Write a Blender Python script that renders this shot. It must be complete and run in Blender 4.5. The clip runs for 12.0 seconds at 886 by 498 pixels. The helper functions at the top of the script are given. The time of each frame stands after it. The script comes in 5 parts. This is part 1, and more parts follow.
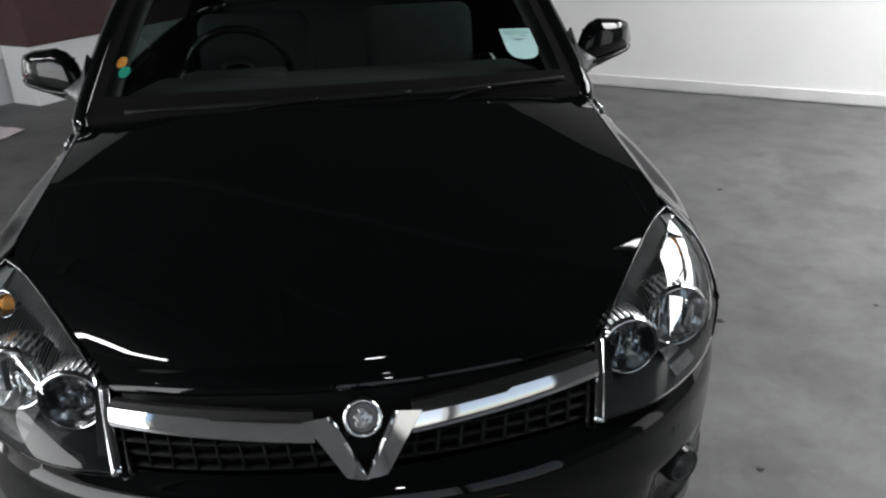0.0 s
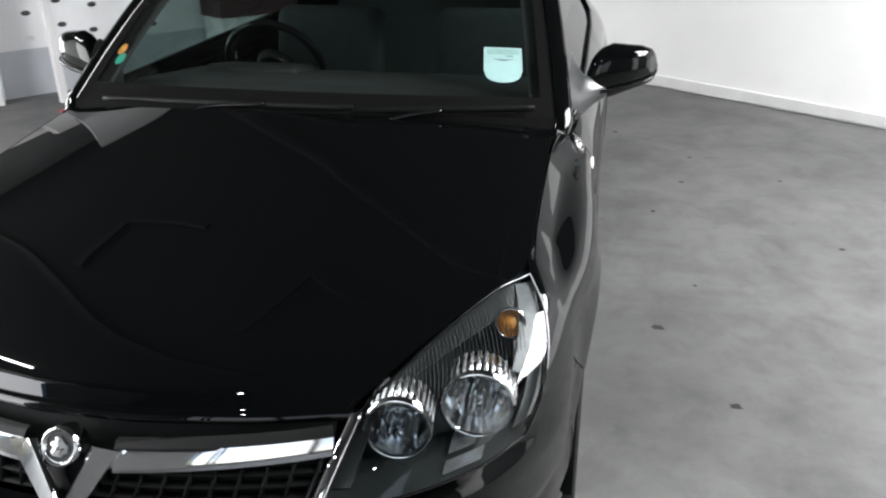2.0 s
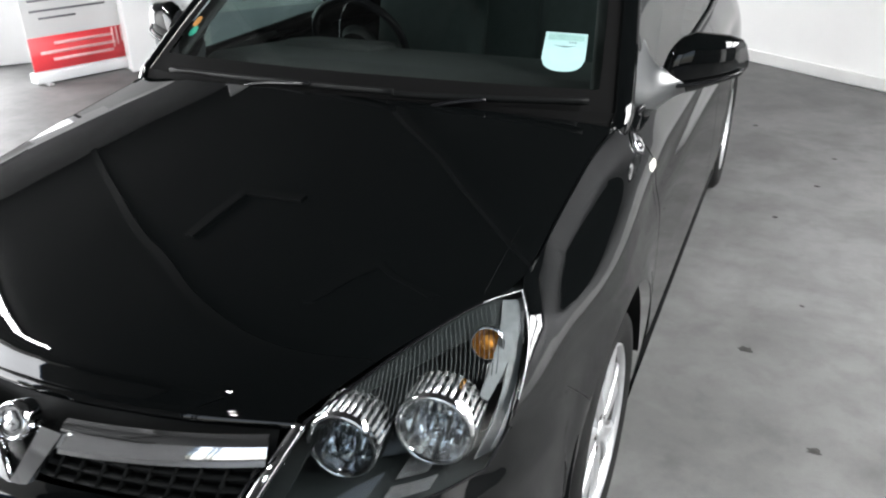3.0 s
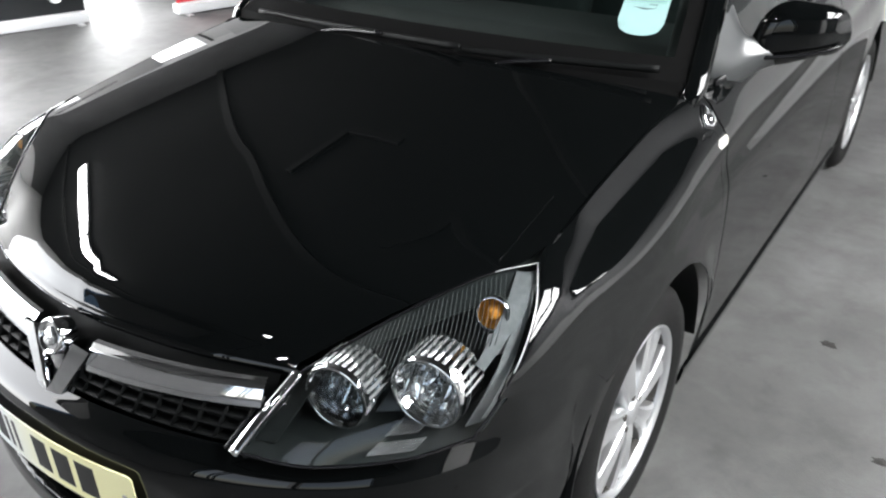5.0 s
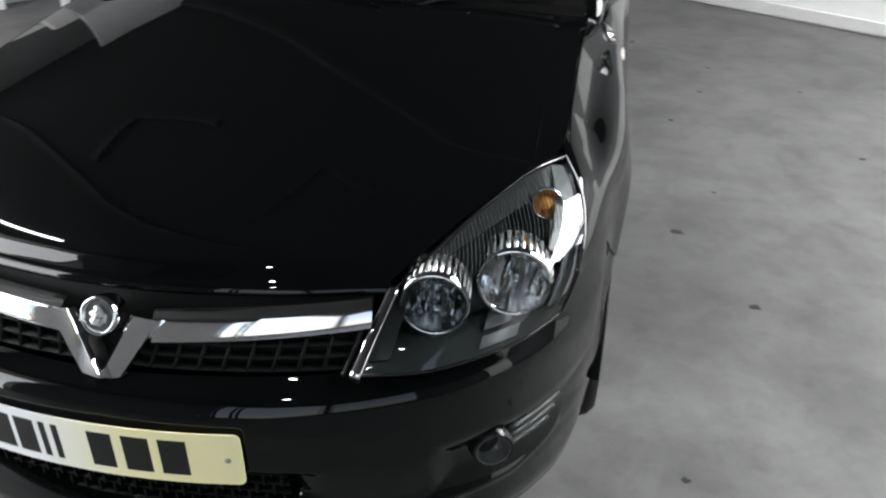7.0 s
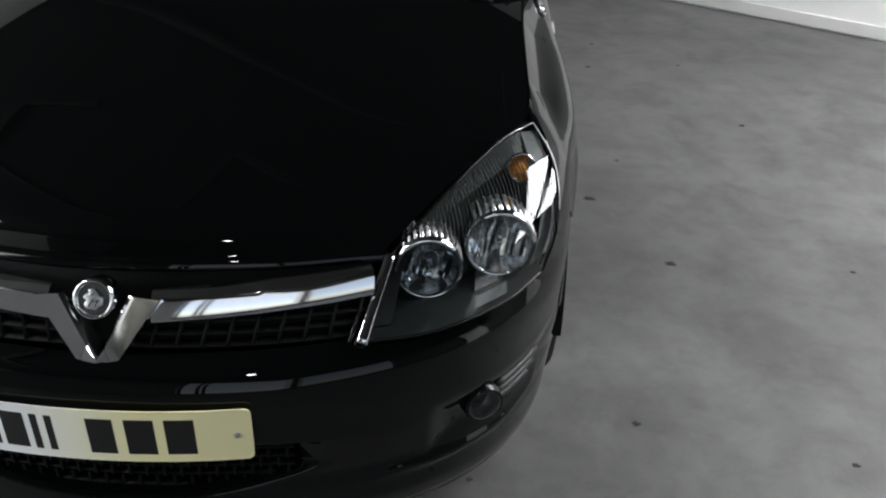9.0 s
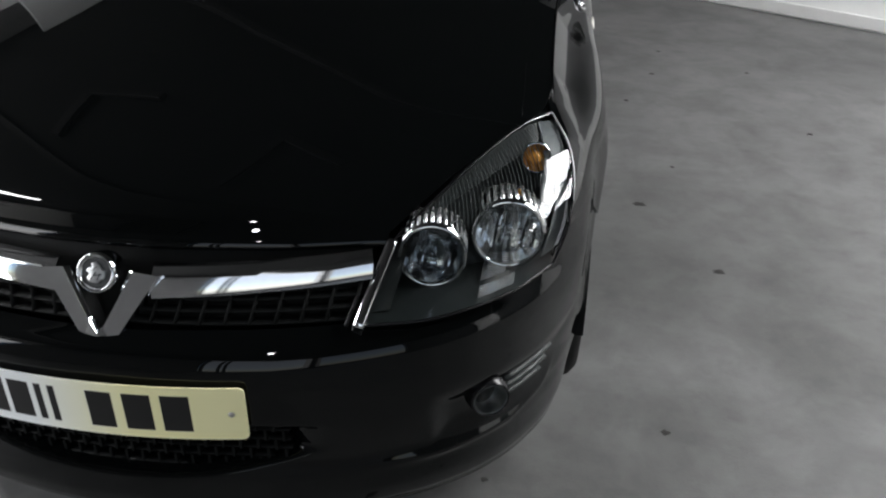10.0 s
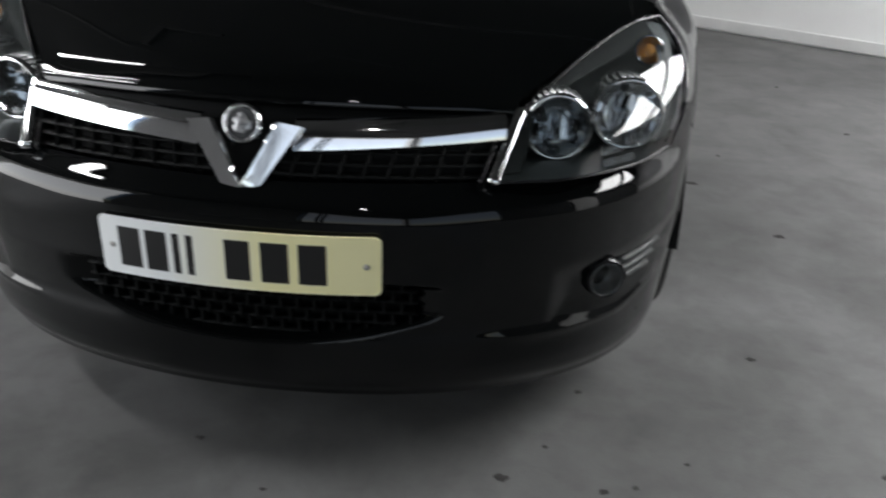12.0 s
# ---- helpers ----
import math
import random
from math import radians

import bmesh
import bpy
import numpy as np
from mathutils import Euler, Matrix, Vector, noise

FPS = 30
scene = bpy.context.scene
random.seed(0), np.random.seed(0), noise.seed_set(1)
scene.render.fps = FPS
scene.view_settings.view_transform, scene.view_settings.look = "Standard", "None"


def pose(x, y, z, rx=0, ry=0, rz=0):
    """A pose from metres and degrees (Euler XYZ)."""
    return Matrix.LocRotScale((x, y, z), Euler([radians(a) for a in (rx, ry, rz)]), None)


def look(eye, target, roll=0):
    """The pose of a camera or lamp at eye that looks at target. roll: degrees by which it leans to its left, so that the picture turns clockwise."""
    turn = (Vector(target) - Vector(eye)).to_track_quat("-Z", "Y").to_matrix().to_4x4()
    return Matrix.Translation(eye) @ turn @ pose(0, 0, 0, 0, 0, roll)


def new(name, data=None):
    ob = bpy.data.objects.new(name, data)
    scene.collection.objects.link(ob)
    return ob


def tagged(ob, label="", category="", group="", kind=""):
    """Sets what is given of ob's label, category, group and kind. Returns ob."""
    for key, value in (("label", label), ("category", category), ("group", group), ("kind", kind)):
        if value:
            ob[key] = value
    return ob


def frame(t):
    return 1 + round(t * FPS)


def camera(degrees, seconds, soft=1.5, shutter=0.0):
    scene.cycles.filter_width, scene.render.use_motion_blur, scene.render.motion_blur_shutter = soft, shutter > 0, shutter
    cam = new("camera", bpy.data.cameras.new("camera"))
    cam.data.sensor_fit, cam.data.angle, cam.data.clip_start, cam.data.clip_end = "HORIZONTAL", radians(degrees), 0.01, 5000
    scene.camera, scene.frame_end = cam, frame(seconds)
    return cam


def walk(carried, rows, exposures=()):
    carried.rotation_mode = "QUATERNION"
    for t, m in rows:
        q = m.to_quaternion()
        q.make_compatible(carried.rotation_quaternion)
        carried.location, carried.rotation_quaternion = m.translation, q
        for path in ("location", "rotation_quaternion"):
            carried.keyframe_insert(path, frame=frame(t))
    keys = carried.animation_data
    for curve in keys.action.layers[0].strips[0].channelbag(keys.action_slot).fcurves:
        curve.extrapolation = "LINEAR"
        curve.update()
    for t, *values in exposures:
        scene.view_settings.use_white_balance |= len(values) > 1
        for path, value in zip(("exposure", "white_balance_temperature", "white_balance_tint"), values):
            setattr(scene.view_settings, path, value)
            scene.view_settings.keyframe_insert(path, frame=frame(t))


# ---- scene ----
cam = camera(57.5, 12.0, soft=2.1, shutter=0.4)
PATH = [
    (0, (0.019, -1.172, 1.536), (0.224, 0.648, 0.733), -2.2),
    (0.5, (0.263, -1.221, 1.557), (0.247, 0.596, 0.72), -2.5),
    (1, (0.478, -1.153, 1.565), (0.332, 0.643, 0.697), -1.8),
    (1.5, (0.649, -1.04, 1.572), (0.419, 0.762, 0.734), -2.0),
    (2, (0.873, -0.946, 1.564), (0.505, 0.842, 0.747), -0.6),
    (2.5, (1.042, -0.872, 1.56), (0.452, 0.836, 0.702), -2.1),
    (3, (1.146, -0.706, 1.555), (0.412, 0.94, 0.689), -1.1),
    (3.5, (1.231, -0.596, 1.566), (0.373, 0.972, 0.668), -0.1),
    (3.7, (1.285, -0.574, 1.585), (0.347, 0.94, 0.675), 0.1),
    (4.5, (1.37, -0.54, 1.585), (0.30, 0.86, 0.615), -0.6),
    (5.3, (1.234, -0.626, 1.55), (0.369, 0.886, 0.568), -1.2),
    (5.5, (1.164, -0.651, 1.531), (0.411, 0.92, 0.549), -1.8),
    (6, (1.037, -0.75, 1.52), (0.42, 0.876, 0.533), -0.5),
    (6.5, (0.954, -0.893, 1.483), (0.409, 0.771, 0.516), -0.9),
    (7, (0.811, -0.98, 1.477), (0.457, 0.725, 0.493), -0.0),
    (7.5, (0.658, -1.063, 1.479), (0.573, 0.678, 0.498), -1.0),
    (7.7, (0.601, -1.094, 1.485), (0.563, 0.634, 0.478), 1.0),
    (8.5, (0.58, -1.085, 1.475), (0.572, 0.64, 0.462), 1.9),
    (9.3, (0.613, -1.041, 1.46), (0.57, 0.682, 0.446), 2.4),
    (9.5, (0.631, -1.02, 1.44), (0.573, 0.71, 0.438), 1.7),
    (10, (0.73, -1.058, 1.416), (0.51, 0.667, 0.428), 0.9),
    (10.5, (0.753, -1.14, 1.352), (0.541, 0.632, 0.45), 3.8),
    (11, (0.69, -1.23, 1.163), (0.582, 0.558, 0.274), 2.2),
    (11.5, (0.649, -1.261, 1.118), (0.539, 0.518, 0.21), 3.4),
    (12, (0.521, -1.288, 1.107), (0.303, 0.51, 0.26), 2.2),
]
walk(cam, [(t, look(eye, target, roll)) for t, eye, target, roll in PATH], [(0, -0.12), (0.5, 0.14), (1, 0.46), (2, 0.82), (3, 1.05), (3.5, 1.1), (5.5, 0.94), (6.5, 0.84), (7.5, 0.28), (9.5, -0.15), (10.5, 0.14), (11, 0.1), (11.5, -0.06), (12, -0.08)])

# ---- light ----
# The room stands turned against the car: e1 runs along the white wall, e2 towards it.
E1, E2 = Vector((0.8, -0.6, 0.0)), Vector((0.6, 0.8, 0.0))
ROOM_TURN = math.degrees(math.atan2(E1.y, E1.x))
LEFT, RIGHT, NEAR, FAR, HIGH = -6.75, 5.4, -3.7, 5.68, 3.5


def at(a, b, z=0.0):
    """A place in the room: a along the white wall, b towards it."""
    p = E1 * a + E2 * b
    return Vector((p.x, p.y, z))


def room_pose(a, b, z=0.0, turn=0.0):
    p = at(a, b, z)
    return pose(p.x, p.y, p.z, 0, 0, ROOM_TURN + turn)


world = bpy.data.worlds.new("world")
scene.world = world
world.use_nodes = True
sky = world.node_tree.nodes.new("ShaderNodeTexSky")
sky.sky_type, sky.sun_disc = "NISHITA", False
sky.sun_elevation, sky.sun_rotation = radians(38), radians(60)
world.node_tree.links.new(sky.outputs[0], world.node_tree.nodes["Background"].inputs[0])
world.node_tree.nodes["Background"].inputs[1].default_value = 0.12


def area_lamp(name, m, size, size_y, watts, colour=(1, 1, 1)):
    data = bpy.data.lights.new(name, "AREA")
    data.shape, data.size, data.size_y, data.energy, data.color = "RECTANGLE", size, size_y, watts, colour
    ob = new(name, data)
    ob.matrix_world = m
    return ob


COOL = (0.985, 0.99, 1.0)
# daylight by the glazed front behind the camera
area_lamp("daylight", look(at(-2.62, NEAR + 0.03, 1.42), at(-2.62, 0, 1.42)), 3.4, 2.7, 180, COOL)
# by the wide opening in the side wall
area_lamp("daylight", look(at(LEFT + 0.03, -1.6, 1.1), at(0, -1.6, 1.0)), 3.3, 2.0, 150, COOL)
# and by the shaded glazed corner beside the front
area_lamp("daylight", look(at(3.7, NEAR + 0.03, 1.8), at(3.7, 0, 1.8)), 3.1, 2.8, 20, COOL)
area_lamp("daylight", look(at(RIGHT - 0.03, -2.2, 1.8), at(0, -2.2, 1.8)), 2.7, 2.8, 9, COOL)

# ---- materials ----


def mat(name, colour, rough=0.5, metal=0.0, vary=0.0, scale=8.0, fine=0.0, fine_scale=120.0, coat=0.0, second=None, rough_vary=0.0, spread=(0.35, 0.7), spec=0.5):
    """A procedural surface: two scales of noise in colour, one in relief."""
    m = bpy.data.materials.new(name)
    m.use_nodes = True
    nt = m.node_tree
    n, l = nt.nodes, nt.links
    b = n["Principled BSDF"]
    b.inputs["Base Color"].default_value = (*colour, 1)
    b.inputs["Roughness"].default_value = rough
    b.inputs["Metallic"].default_value = metal
    b.inputs["Coat Weight"].default_value = coat
    b.inputs["Specular IOR Level"].default_value = spec
    b.inputs["Coat Roughness"].default_value = 0.01
    if coat:
        # the lacquer alone gives the gloss
        b.inputs["Specular IOR Level"].default_value, b.inputs["Coat IOR"].default_value = 0.0, 1.39
    tc = n.new("ShaderNodeTexCoord")
    if vary or second:
        a = n.new("ShaderNodeTexNoise")
        a.inputs["Scale"].default_value, a.inputs["Detail"].default_value, a.inputs["Roughness"].default_value = scale, 8, 0.62
        l.new(tc.outputs["Object"], a.inputs["Vector"])
        r = n.new("ShaderNodeValToRGB")
        dark = second or tuple(c * (1 - vary) for c in colour)
        r.color_ramp.elements[0].position, r.color_ramp.elements[1].position = spread
        r.color_ramp.elements[0].color, r.color_ramp.elements[1].color = (*dark, 1), (*colour, 1)
        l.new(a.outputs["Fac"], r.inputs["Fac"])
        l.new(r.outputs["Color"], b.inputs["Base Color"])
        if rough_vary:
            k = n.new("ShaderNodeMapRange")
            k.inputs["To Min"].default_value, k.inputs["To Max"].default_value = max(0.01, rough - rough_vary), rough + rough_vary
            l.new(a.outputs["Fac"], k.inputs["Value"])
            l.new(k.outputs["Result"], b.inputs["Roughness"])
    if fine:
        f = n.new("ShaderNodeTexNoise")
        f.inputs["Scale"].default_value, f.inputs["Detail"].default_value = fine_scale, 4
        l.new(tc.outputs["Object"], f.inputs["Vector"])
        u = n.new("ShaderNodeBump")
        u.inputs["Strength"].default_value, u.inputs["Distance"].default_value = fine, 0.002
        l.new(f.outputs["Fac"], u.inputs["Height"])
        l.new(u.outputs["Normal"], b.inputs["Normal"])
    return m


def clear(name, tint, ior=1.45, rough=0.0):
    """A thin clear pane: what lies behind shows through, and Fresnel gives the gloss."""
    m = bpy.data.materials.new(name)
    m.use_nodes = True
    n, l = m.node_tree.nodes, m.node_tree.links
    n.remove(n["Principled BSDF"])
    t, g, f, x = n.new("ShaderNodeBsdfTransparent"), n.new("ShaderNodeBsdfGlossy"), n.new("ShaderNodeFresnel"), n.new("ShaderNodeMixShader")
    t.inputs["Color"].default_value = (*tint, 1)
    g.inputs["Roughness"].default_value = rough
    f.inputs["IOR"].default_value = ior
    l.new(f.outputs[0], x.inputs[0])
    l.new(t.outputs[0], x.inputs[1])
    l.new(g.outputs[0], x.inputs[2])
    l.new(x.outputs[0], n["Material Output"].inputs["Surface"])
    return m


def glowing(name, colour, strength):
    m = bpy.data.materials.new(name)
    m.use_nodes = True
    b = m.node_tree.nodes["Principled BSDF"]
    b.inputs["Base Color"].default_value = (*colour, 1)
    b.inputs["Emission Color"].default_value = (*colour, 1)
    b.inputs["Emission Strength"].default_value = strength
    return m


PAINT = mat("black car paint", (0.0018, 0.0022, 0.0023), 0.4, 0.0, coat=1.0)
PLASTIC = mat("black grained plastic", (0.005, 0.0055, 0.0055), 0.5, fine=0.25, fine_scale=700, spec=0.1)
COWL_BLACK = mat("matt black cowl plastic", (0.004, 0.004, 0.004), 0.9, spec=0.05, fine=0.3, fine_scale=500)
GLOSSY_PLASTIC = mat("smooth black plastic", (0.006, 0.006, 0.007), 0.22, spec=0.3)
SMOKED = mat("dark grey lamp bezel", (0.016, 0.02, 0.02), 0.3, 0.1, vary=0.25, scale=30)
CHROME = mat("chrome", (0.86, 0.87, 0.88), 0.06, 1.0, vary=0.06, scale=60, rough_vary=0.03)
REFLECTOR = mat("vapour-coated reflector", (0.95, 0.96, 0.97), 0.12, 1.0, fine=0.2, fine_scale=60)
FLUTE = mat("moulded line of the lamp cover", (0.06, 0.068, 0.068), 0.25)
SLEEVE = mat("bright lamp sleeve", (0.92, 0.93, 0.94), 0.16, 0.7, vary=0.12, scale=50)
RIBS = mat("grey ribbed lamp cover", (0.022, 0.028, 0.028), 0.3, vary=0.4, scale=25)
RUBBER = mat("tyre rubber", (0.007, 0.007, 0.007), 0.75, vary=0.3, scale=40, fine=0.4, fine_scale=300, spec=0.16)
ALLOY = mat("silver alloy", (0.6, 0.61, 0.62), 0.3, 0.85, vary=0.05, scale=20, rough_vary=0.03)
BRAKE = mat("brake iron", (0.08, 0.075, 0.07), 0.6, 0.6, vary=0.4, scale=40)
AMBER = mat("amber bulb", (0.85, 0.36, 0.05), 0.2)
LENS = clear("clear lamp cover", (0.93, 0.95, 0.95), 1.52)
BULB = clear("bulb glass", (0.85, 0.88, 0.9), 1.5)
SCREEN = clear("green-tinted windscreen", (0.56, 0.66, 0.63), 1.5)
SIDE_GLASS = clear("tinted side glass", (0.3, 0.36, 0.35), 1.5)
MIRROR_FOOT = mat("satin black mirror foot", (0.03, 0.033, 0.034), 0.32, spec=0.8, vary=0.1, scale=30)
MIRROR = mat("mirror glass", (0.9, 0.9, 0.9), 0.01, 1.0)
TRIM = mat("charcoal cabin trim", (0.013, 0.015, 0.015), 0.7, vary=0.2, scale=20, fine=0.3, fine_scale=400)
FABRIC = mat("dark grey seat cloth", (0.028, 0.034, 0.034), 0.9, vary=0.25, scale=25, fine=0.5, fine_scale=600)
INK = mat("black plate characters", (0.01, 0.01, 0.01), 0.4)
STEEL = mat("dull screw cap", (0.35, 0.34, 0.32), 0.4, 0.5)
STICKER = mat("pale blue paper sticker", (0.62, 0.78, 0.8), 0.5, vary=0.08, scale=60)
STICKER_HEAD = mat("pale green print", (0.5, 0.68, 0.66), 0.5, vary=0.2, scale=90)
ORANGE = mat("orange sticker", (0.75, 0.3, 0.06), 0.5, vary=0.1, scale=80)
GREEN = mat("green sticker", (0.02, 0.35, 0.25), 0.5, vary=0.1, scale=80)


def concrete_material():
    """Power-floated concrete: broad cloudy patches, finer mottling, faint drag streaks and pores."""
    m = mat("power-floated concrete", (0.42, 0.42, 0.415), 0.6, fine=0.2, fine_scale=140)
    n, l = m.node_tree.nodes, m.node_tree.links
    tc = n.new("ShaderNodeTexCoord")

    def layer(scale, detail, low, high, dark, stretch=None):
        a, r = n.new("ShaderNodeTexNoise"), n.new("ShaderNodeMapRange")
        a.inputs["Scale"].default_value, a.inputs["Detail"].default_value, a.inputs["Roughness"].default_value = scale, detail, 0.6
        a.inputs["Distortion"].default_value = 0.4
        src = tc.outputs["Object"]
        if stretch:
            k = n.new("ShaderNodeMapping")
            k.inputs["Scale"].default_value, k.inputs["Rotation"].default_value = stretch, (0, 0, radians(28))
            l.new(src, k.inputs["Vector"])
            src = k.outputs["Vector"]
        l.new(src, a.inputs["Vector"])
        r.inputs["From Min"].default_value, r.inputs["From Max"].default_value = low, high
        r.inputs["To Min"].default_value, r.inputs["To Max"].default_value = dark, 1.0
        l.new(a.outputs["Fac"], r.inputs["Value"])
        return r.outputs["Result"]

    value = layer(0.9, 5, 0.36, 0.6, 0.72)
    for args in ((2.6, 5, 0.38, 0.58, 0.72), (6.0, 4, 0.36, 0.55, 0.84), (16.0, 4, 0.34, 0.5, 0.92), (45.0, 3, 0.28, 0.4, 0.94), (4.2, 4, 0.28, 0.42, 0.8)):
        x = n.new("ShaderNodeMath")
        x.operation = "MULTIPLY"
        l.new(value, x.inputs[0])
        l.new(layer(*args), x.inputs[1])
        value = x.outputs[0]
    c = n.new("ShaderNodeMix")
    c.data_type = "RGBA"
    c.inputs["A"].default_value, c.inputs["B"].default_value = (0.0, 0.0, 0.0, 1), (0.13, 0.13, 0.128, 1)
    l.new(value, c.inputs["Factor"])
    l.new(c.outputs["Result"], n["Principled BSDF"].inputs["Base Color"])
    return m


CONCRETE = concrete_material()
BADGE_FIELD = mat("grey badge ground", (0.12, 0.122, 0.125), 0.3, 0.6)
STEP = mat("dull silver lamp step", (0.7, 0.72, 0.73), 0.2, 0.9, vary=0.5, scale=18)
LAMP_GREY = mat("pale grey lamp border", (0.2, 0.22, 0.225), 0.3, vary=0.35, scale=35)
SATIN = mat("satin silver lamp trim", (0.95, 0.96, 0.97), 0.22, 0.3, vary=0.2, scale=45)
FAINT_DIRT = mat("faint grey dirt fleck", (0.055, 0.053, 0.05), 0.9, vary=0.5, scale=90)
DIRT = mat("dark dirt fleck", (0.03, 0.028, 0.026), 0.9, vary=0.5, scale=90)
WALL = mat("white wall paint", (0.86, 0.86, 0.85), 0.7, vary=0.05, scale=1.5, fine=0.12, fine_scale=220)
WALL_LEFT = mat("greyed white wall paint", (0.8, 0.8, 0.8), 0.7, vary=0.08, scale=1.5, fine=0.12, fine_scale=220)
SKIRT = mat("white gloss skirting", (0.72, 0.72, 0.71), 0.35, vary=0.08, scale=6)
# near-black colour carries the unlit look of the ceiling
CEILING = mat("darkened soffit", (0.011, 0.0114, 0.0118), 0.8, vary=0.3, scale=2.0)
STEELWORK = mat("grey steelwork", (0.03, 0.03, 0.03), 0.6, vary=0.5, scale=3)
BEAM = mat("grey steel beam", (0.06, 0.06, 0.06), 0.6, vary=0.2, scale=5)
PANEL = mat("pale grey board", (0.7, 0.71, 0.72), 0.6, vary=0.08, scale=4)
# less light on the upper far wall is put into this colour
UPPER_WALL = mat("dimmed upper wall", (0.3, 0.3, 0.305), 0.7, vary=0.12, scale=1.5, fine=0.12, fine_scale=220)
# tone above 2.35 m, set by the grey band mirrored in the bonnet
FASCIA = mat("mid-grey fascia", (0.13, 0.13, 0.134), 0.7, vary=0.3, scale=1.5)
GREY_WALL = mat("dark grey wall paint", (0.14, 0.14, 0.142), 0.7, vary=0.1, scale=3)
DARK_WALL = mat("charcoal unseen wall", (0.05, 0.05, 0.052), 0.7, vary=0.2, scale=3)
DADO = mat("blue-grey board", (0.4, 0.42, 0.45), 0.6, vary=0.1, scale=4)
WHITE = mat("white laminate", (0.6, 0.6, 0.6), 0.4, vary=0.04, scale=5)
RED = mat("red print", (0.6, 0.03, 0.04), 0.5, vary=0.08, scale=20)
GREY_INK = mat("grey print", (0.12, 0.12, 0.13), 0.5)
PALE_RED = mat("pale pink print", (0.8, 0.42, 0.42), 0.5, vary=0.35, scale=60)
DARK_PRINT = mat("black print", (0.015, 0.018, 0.02), 0.4, vary=0.2, scale=12)
BLUE_PRINT = mat("pale blue print", (0.35, 0.5, 0.6), 0.4, vary=0.2, scale=12)
OLIVE_PRINT = mat("yellow-green print", (0.45, 0.45, 0.15), 0.4, vary=0.2, scale=12)
ALU = mat("satin aluminium", (0.7, 0.7, 0.71), 0.35, 0.9)
MAROON = mat("dark maroon steel", (0.06, 0.02, 0.022), 0.5, vary=0.3, scale=8)
PAPER = mat("pinkish white plastic sheet", (0.78, 0.68, 0.72), 0.4, vary=0.1, scale=14)
ASPHALT = mat("yard asphalt", (0.09, 0.09, 0.09), 0.85, vary=0.3, scale=12)


def plate_material():
    """A retro-reflecting plate that is white at one end and pale yellow at the other."""
    m = mat("number plate film", (0.86, 0.84, 0.6), 0.35)
    n, l = m.node_tree.nodes, m.node_tree.links
    tc, s, r = n.new("ShaderNodeTexCoord"), n.new("ShaderNodeSeparateXYZ"), n.new("ShaderNodeValToRGB")
    k = n.new("ShaderNodeMapRange")
    k.inputs["From Min"].default_value, k.inputs["From Max"].default_value = -0.26, 0.26
    l.new(tc.outputs["Object"], s.inputs[0])
    l.new(s.outputs["X"], k.inputs["Value"])
    l.new(k.outputs["Result"], r.inputs["Fac"])
    e = r.color_ramp.elements
    e[0].position, e[0].color = 0.25, (0.84, 0.86, 0.86, 1)
    e[1].position, e[1].color = 0.62, (0.92, 0.87, 0.5, 1)
    l.new(r.outputs["Color"], n["Principled BSDF"].inputs["Base Color"])
    return m


PLATE = plate_material()

# ---- mesh helpers ----
WORLD_OF = {}


def part(name, bm, material, parent=None, label="", smooth=True):
    """Links a bmesh as one mesh object under a thing or a part; the mesh is in world places unless it has no parent."""
    me = bpy.data.meshes.new(name)
    bm.to_mesh(me)
    bm.free()
    if smooth:
        me.polygons.foreach_set("use_smooth", [True] * len(me.polygons))
    me.materials.append(material)
    return hang(name, me, parent, label)


def hang(name, me, parent=None, label=""):
    ob = new(name, me)
    if parent is not None:
        ob.parent = parent
        ob.matrix_parent_inverse = WORLD_OF.get(parent.name, Matrix()).inverted()
    if label:
        ob["label"] = label
    return ob


def thing(name, m, label, category, group="", kind=""):
    ob = new(name)
    ob.empty_display_size = 0.1
    ob.matrix_world = m
    WORLD_OF[name if ob.name == name else ob.name] = m.copy()
    return tagged(ob, label, category, group, kind)


def sharpen(ob, degrees=35):
    """Keeps edges crisp where faces meet at a wide angle."""
    me = ob.data
    bm = bmesh.new()
    bm.from_mesh(me)
    for e in bm.edges:
        if len(e.link_faces) == 2 and e.calc_face_angle(0) > radians(degrees):
            e.smooth = False
    bm.to_mesh(me)
    bm.free()
    return ob


def thick(ob, metres, offset=-1.0):
    bm = bmesh.new()
    bm.from_mesh(ob.data)
    for e in bm.edges:
        if len(e.link_faces) == 1:
            e.smooth = False
    bm.to_mesh(ob.data)
    bm.free()
    s = ob.modifiers.new("thickness", "SOLIDIFY")
    s.thickness, s.offset = metres, offset
    return ob


def spline(points, n):
    """n + 1 points along a smooth curve through a few points, evenly by length."""
    p = [np.array(q, float) for q in points]
    if len(p) == 2:
        return np.array([p[0] + (p[1] - p[0]) * i / n for i in range(n + 1)])
    p = [2 * p[0] - p[1]] + p + [2 * p[-1] - p[-2]]
    fine = []
    for a, b, c, d in zip(p, p[1:], p[2:], p[3:]):
        for i in range(24):
            t = i / 24
            fine.append(0.5 * (2 * b + (c - a) * t + (2 * a - 5 * b + 4 * c - d) * t * t + (3 * b - a - 3 * c + d) * t ** 3))
    fine.append(p[-2])
    fine = np.array(fine)
    run = np.concatenate([[0], np.cumsum(np.linalg.norm(np.diff(fine, axis=0), axis=1))])
    want = np.linspace(0, run[-1], n + 1)
    return np.stack([np.interp(want, run, fine[:, k]) for k in range(fine.shape[1])], 1)


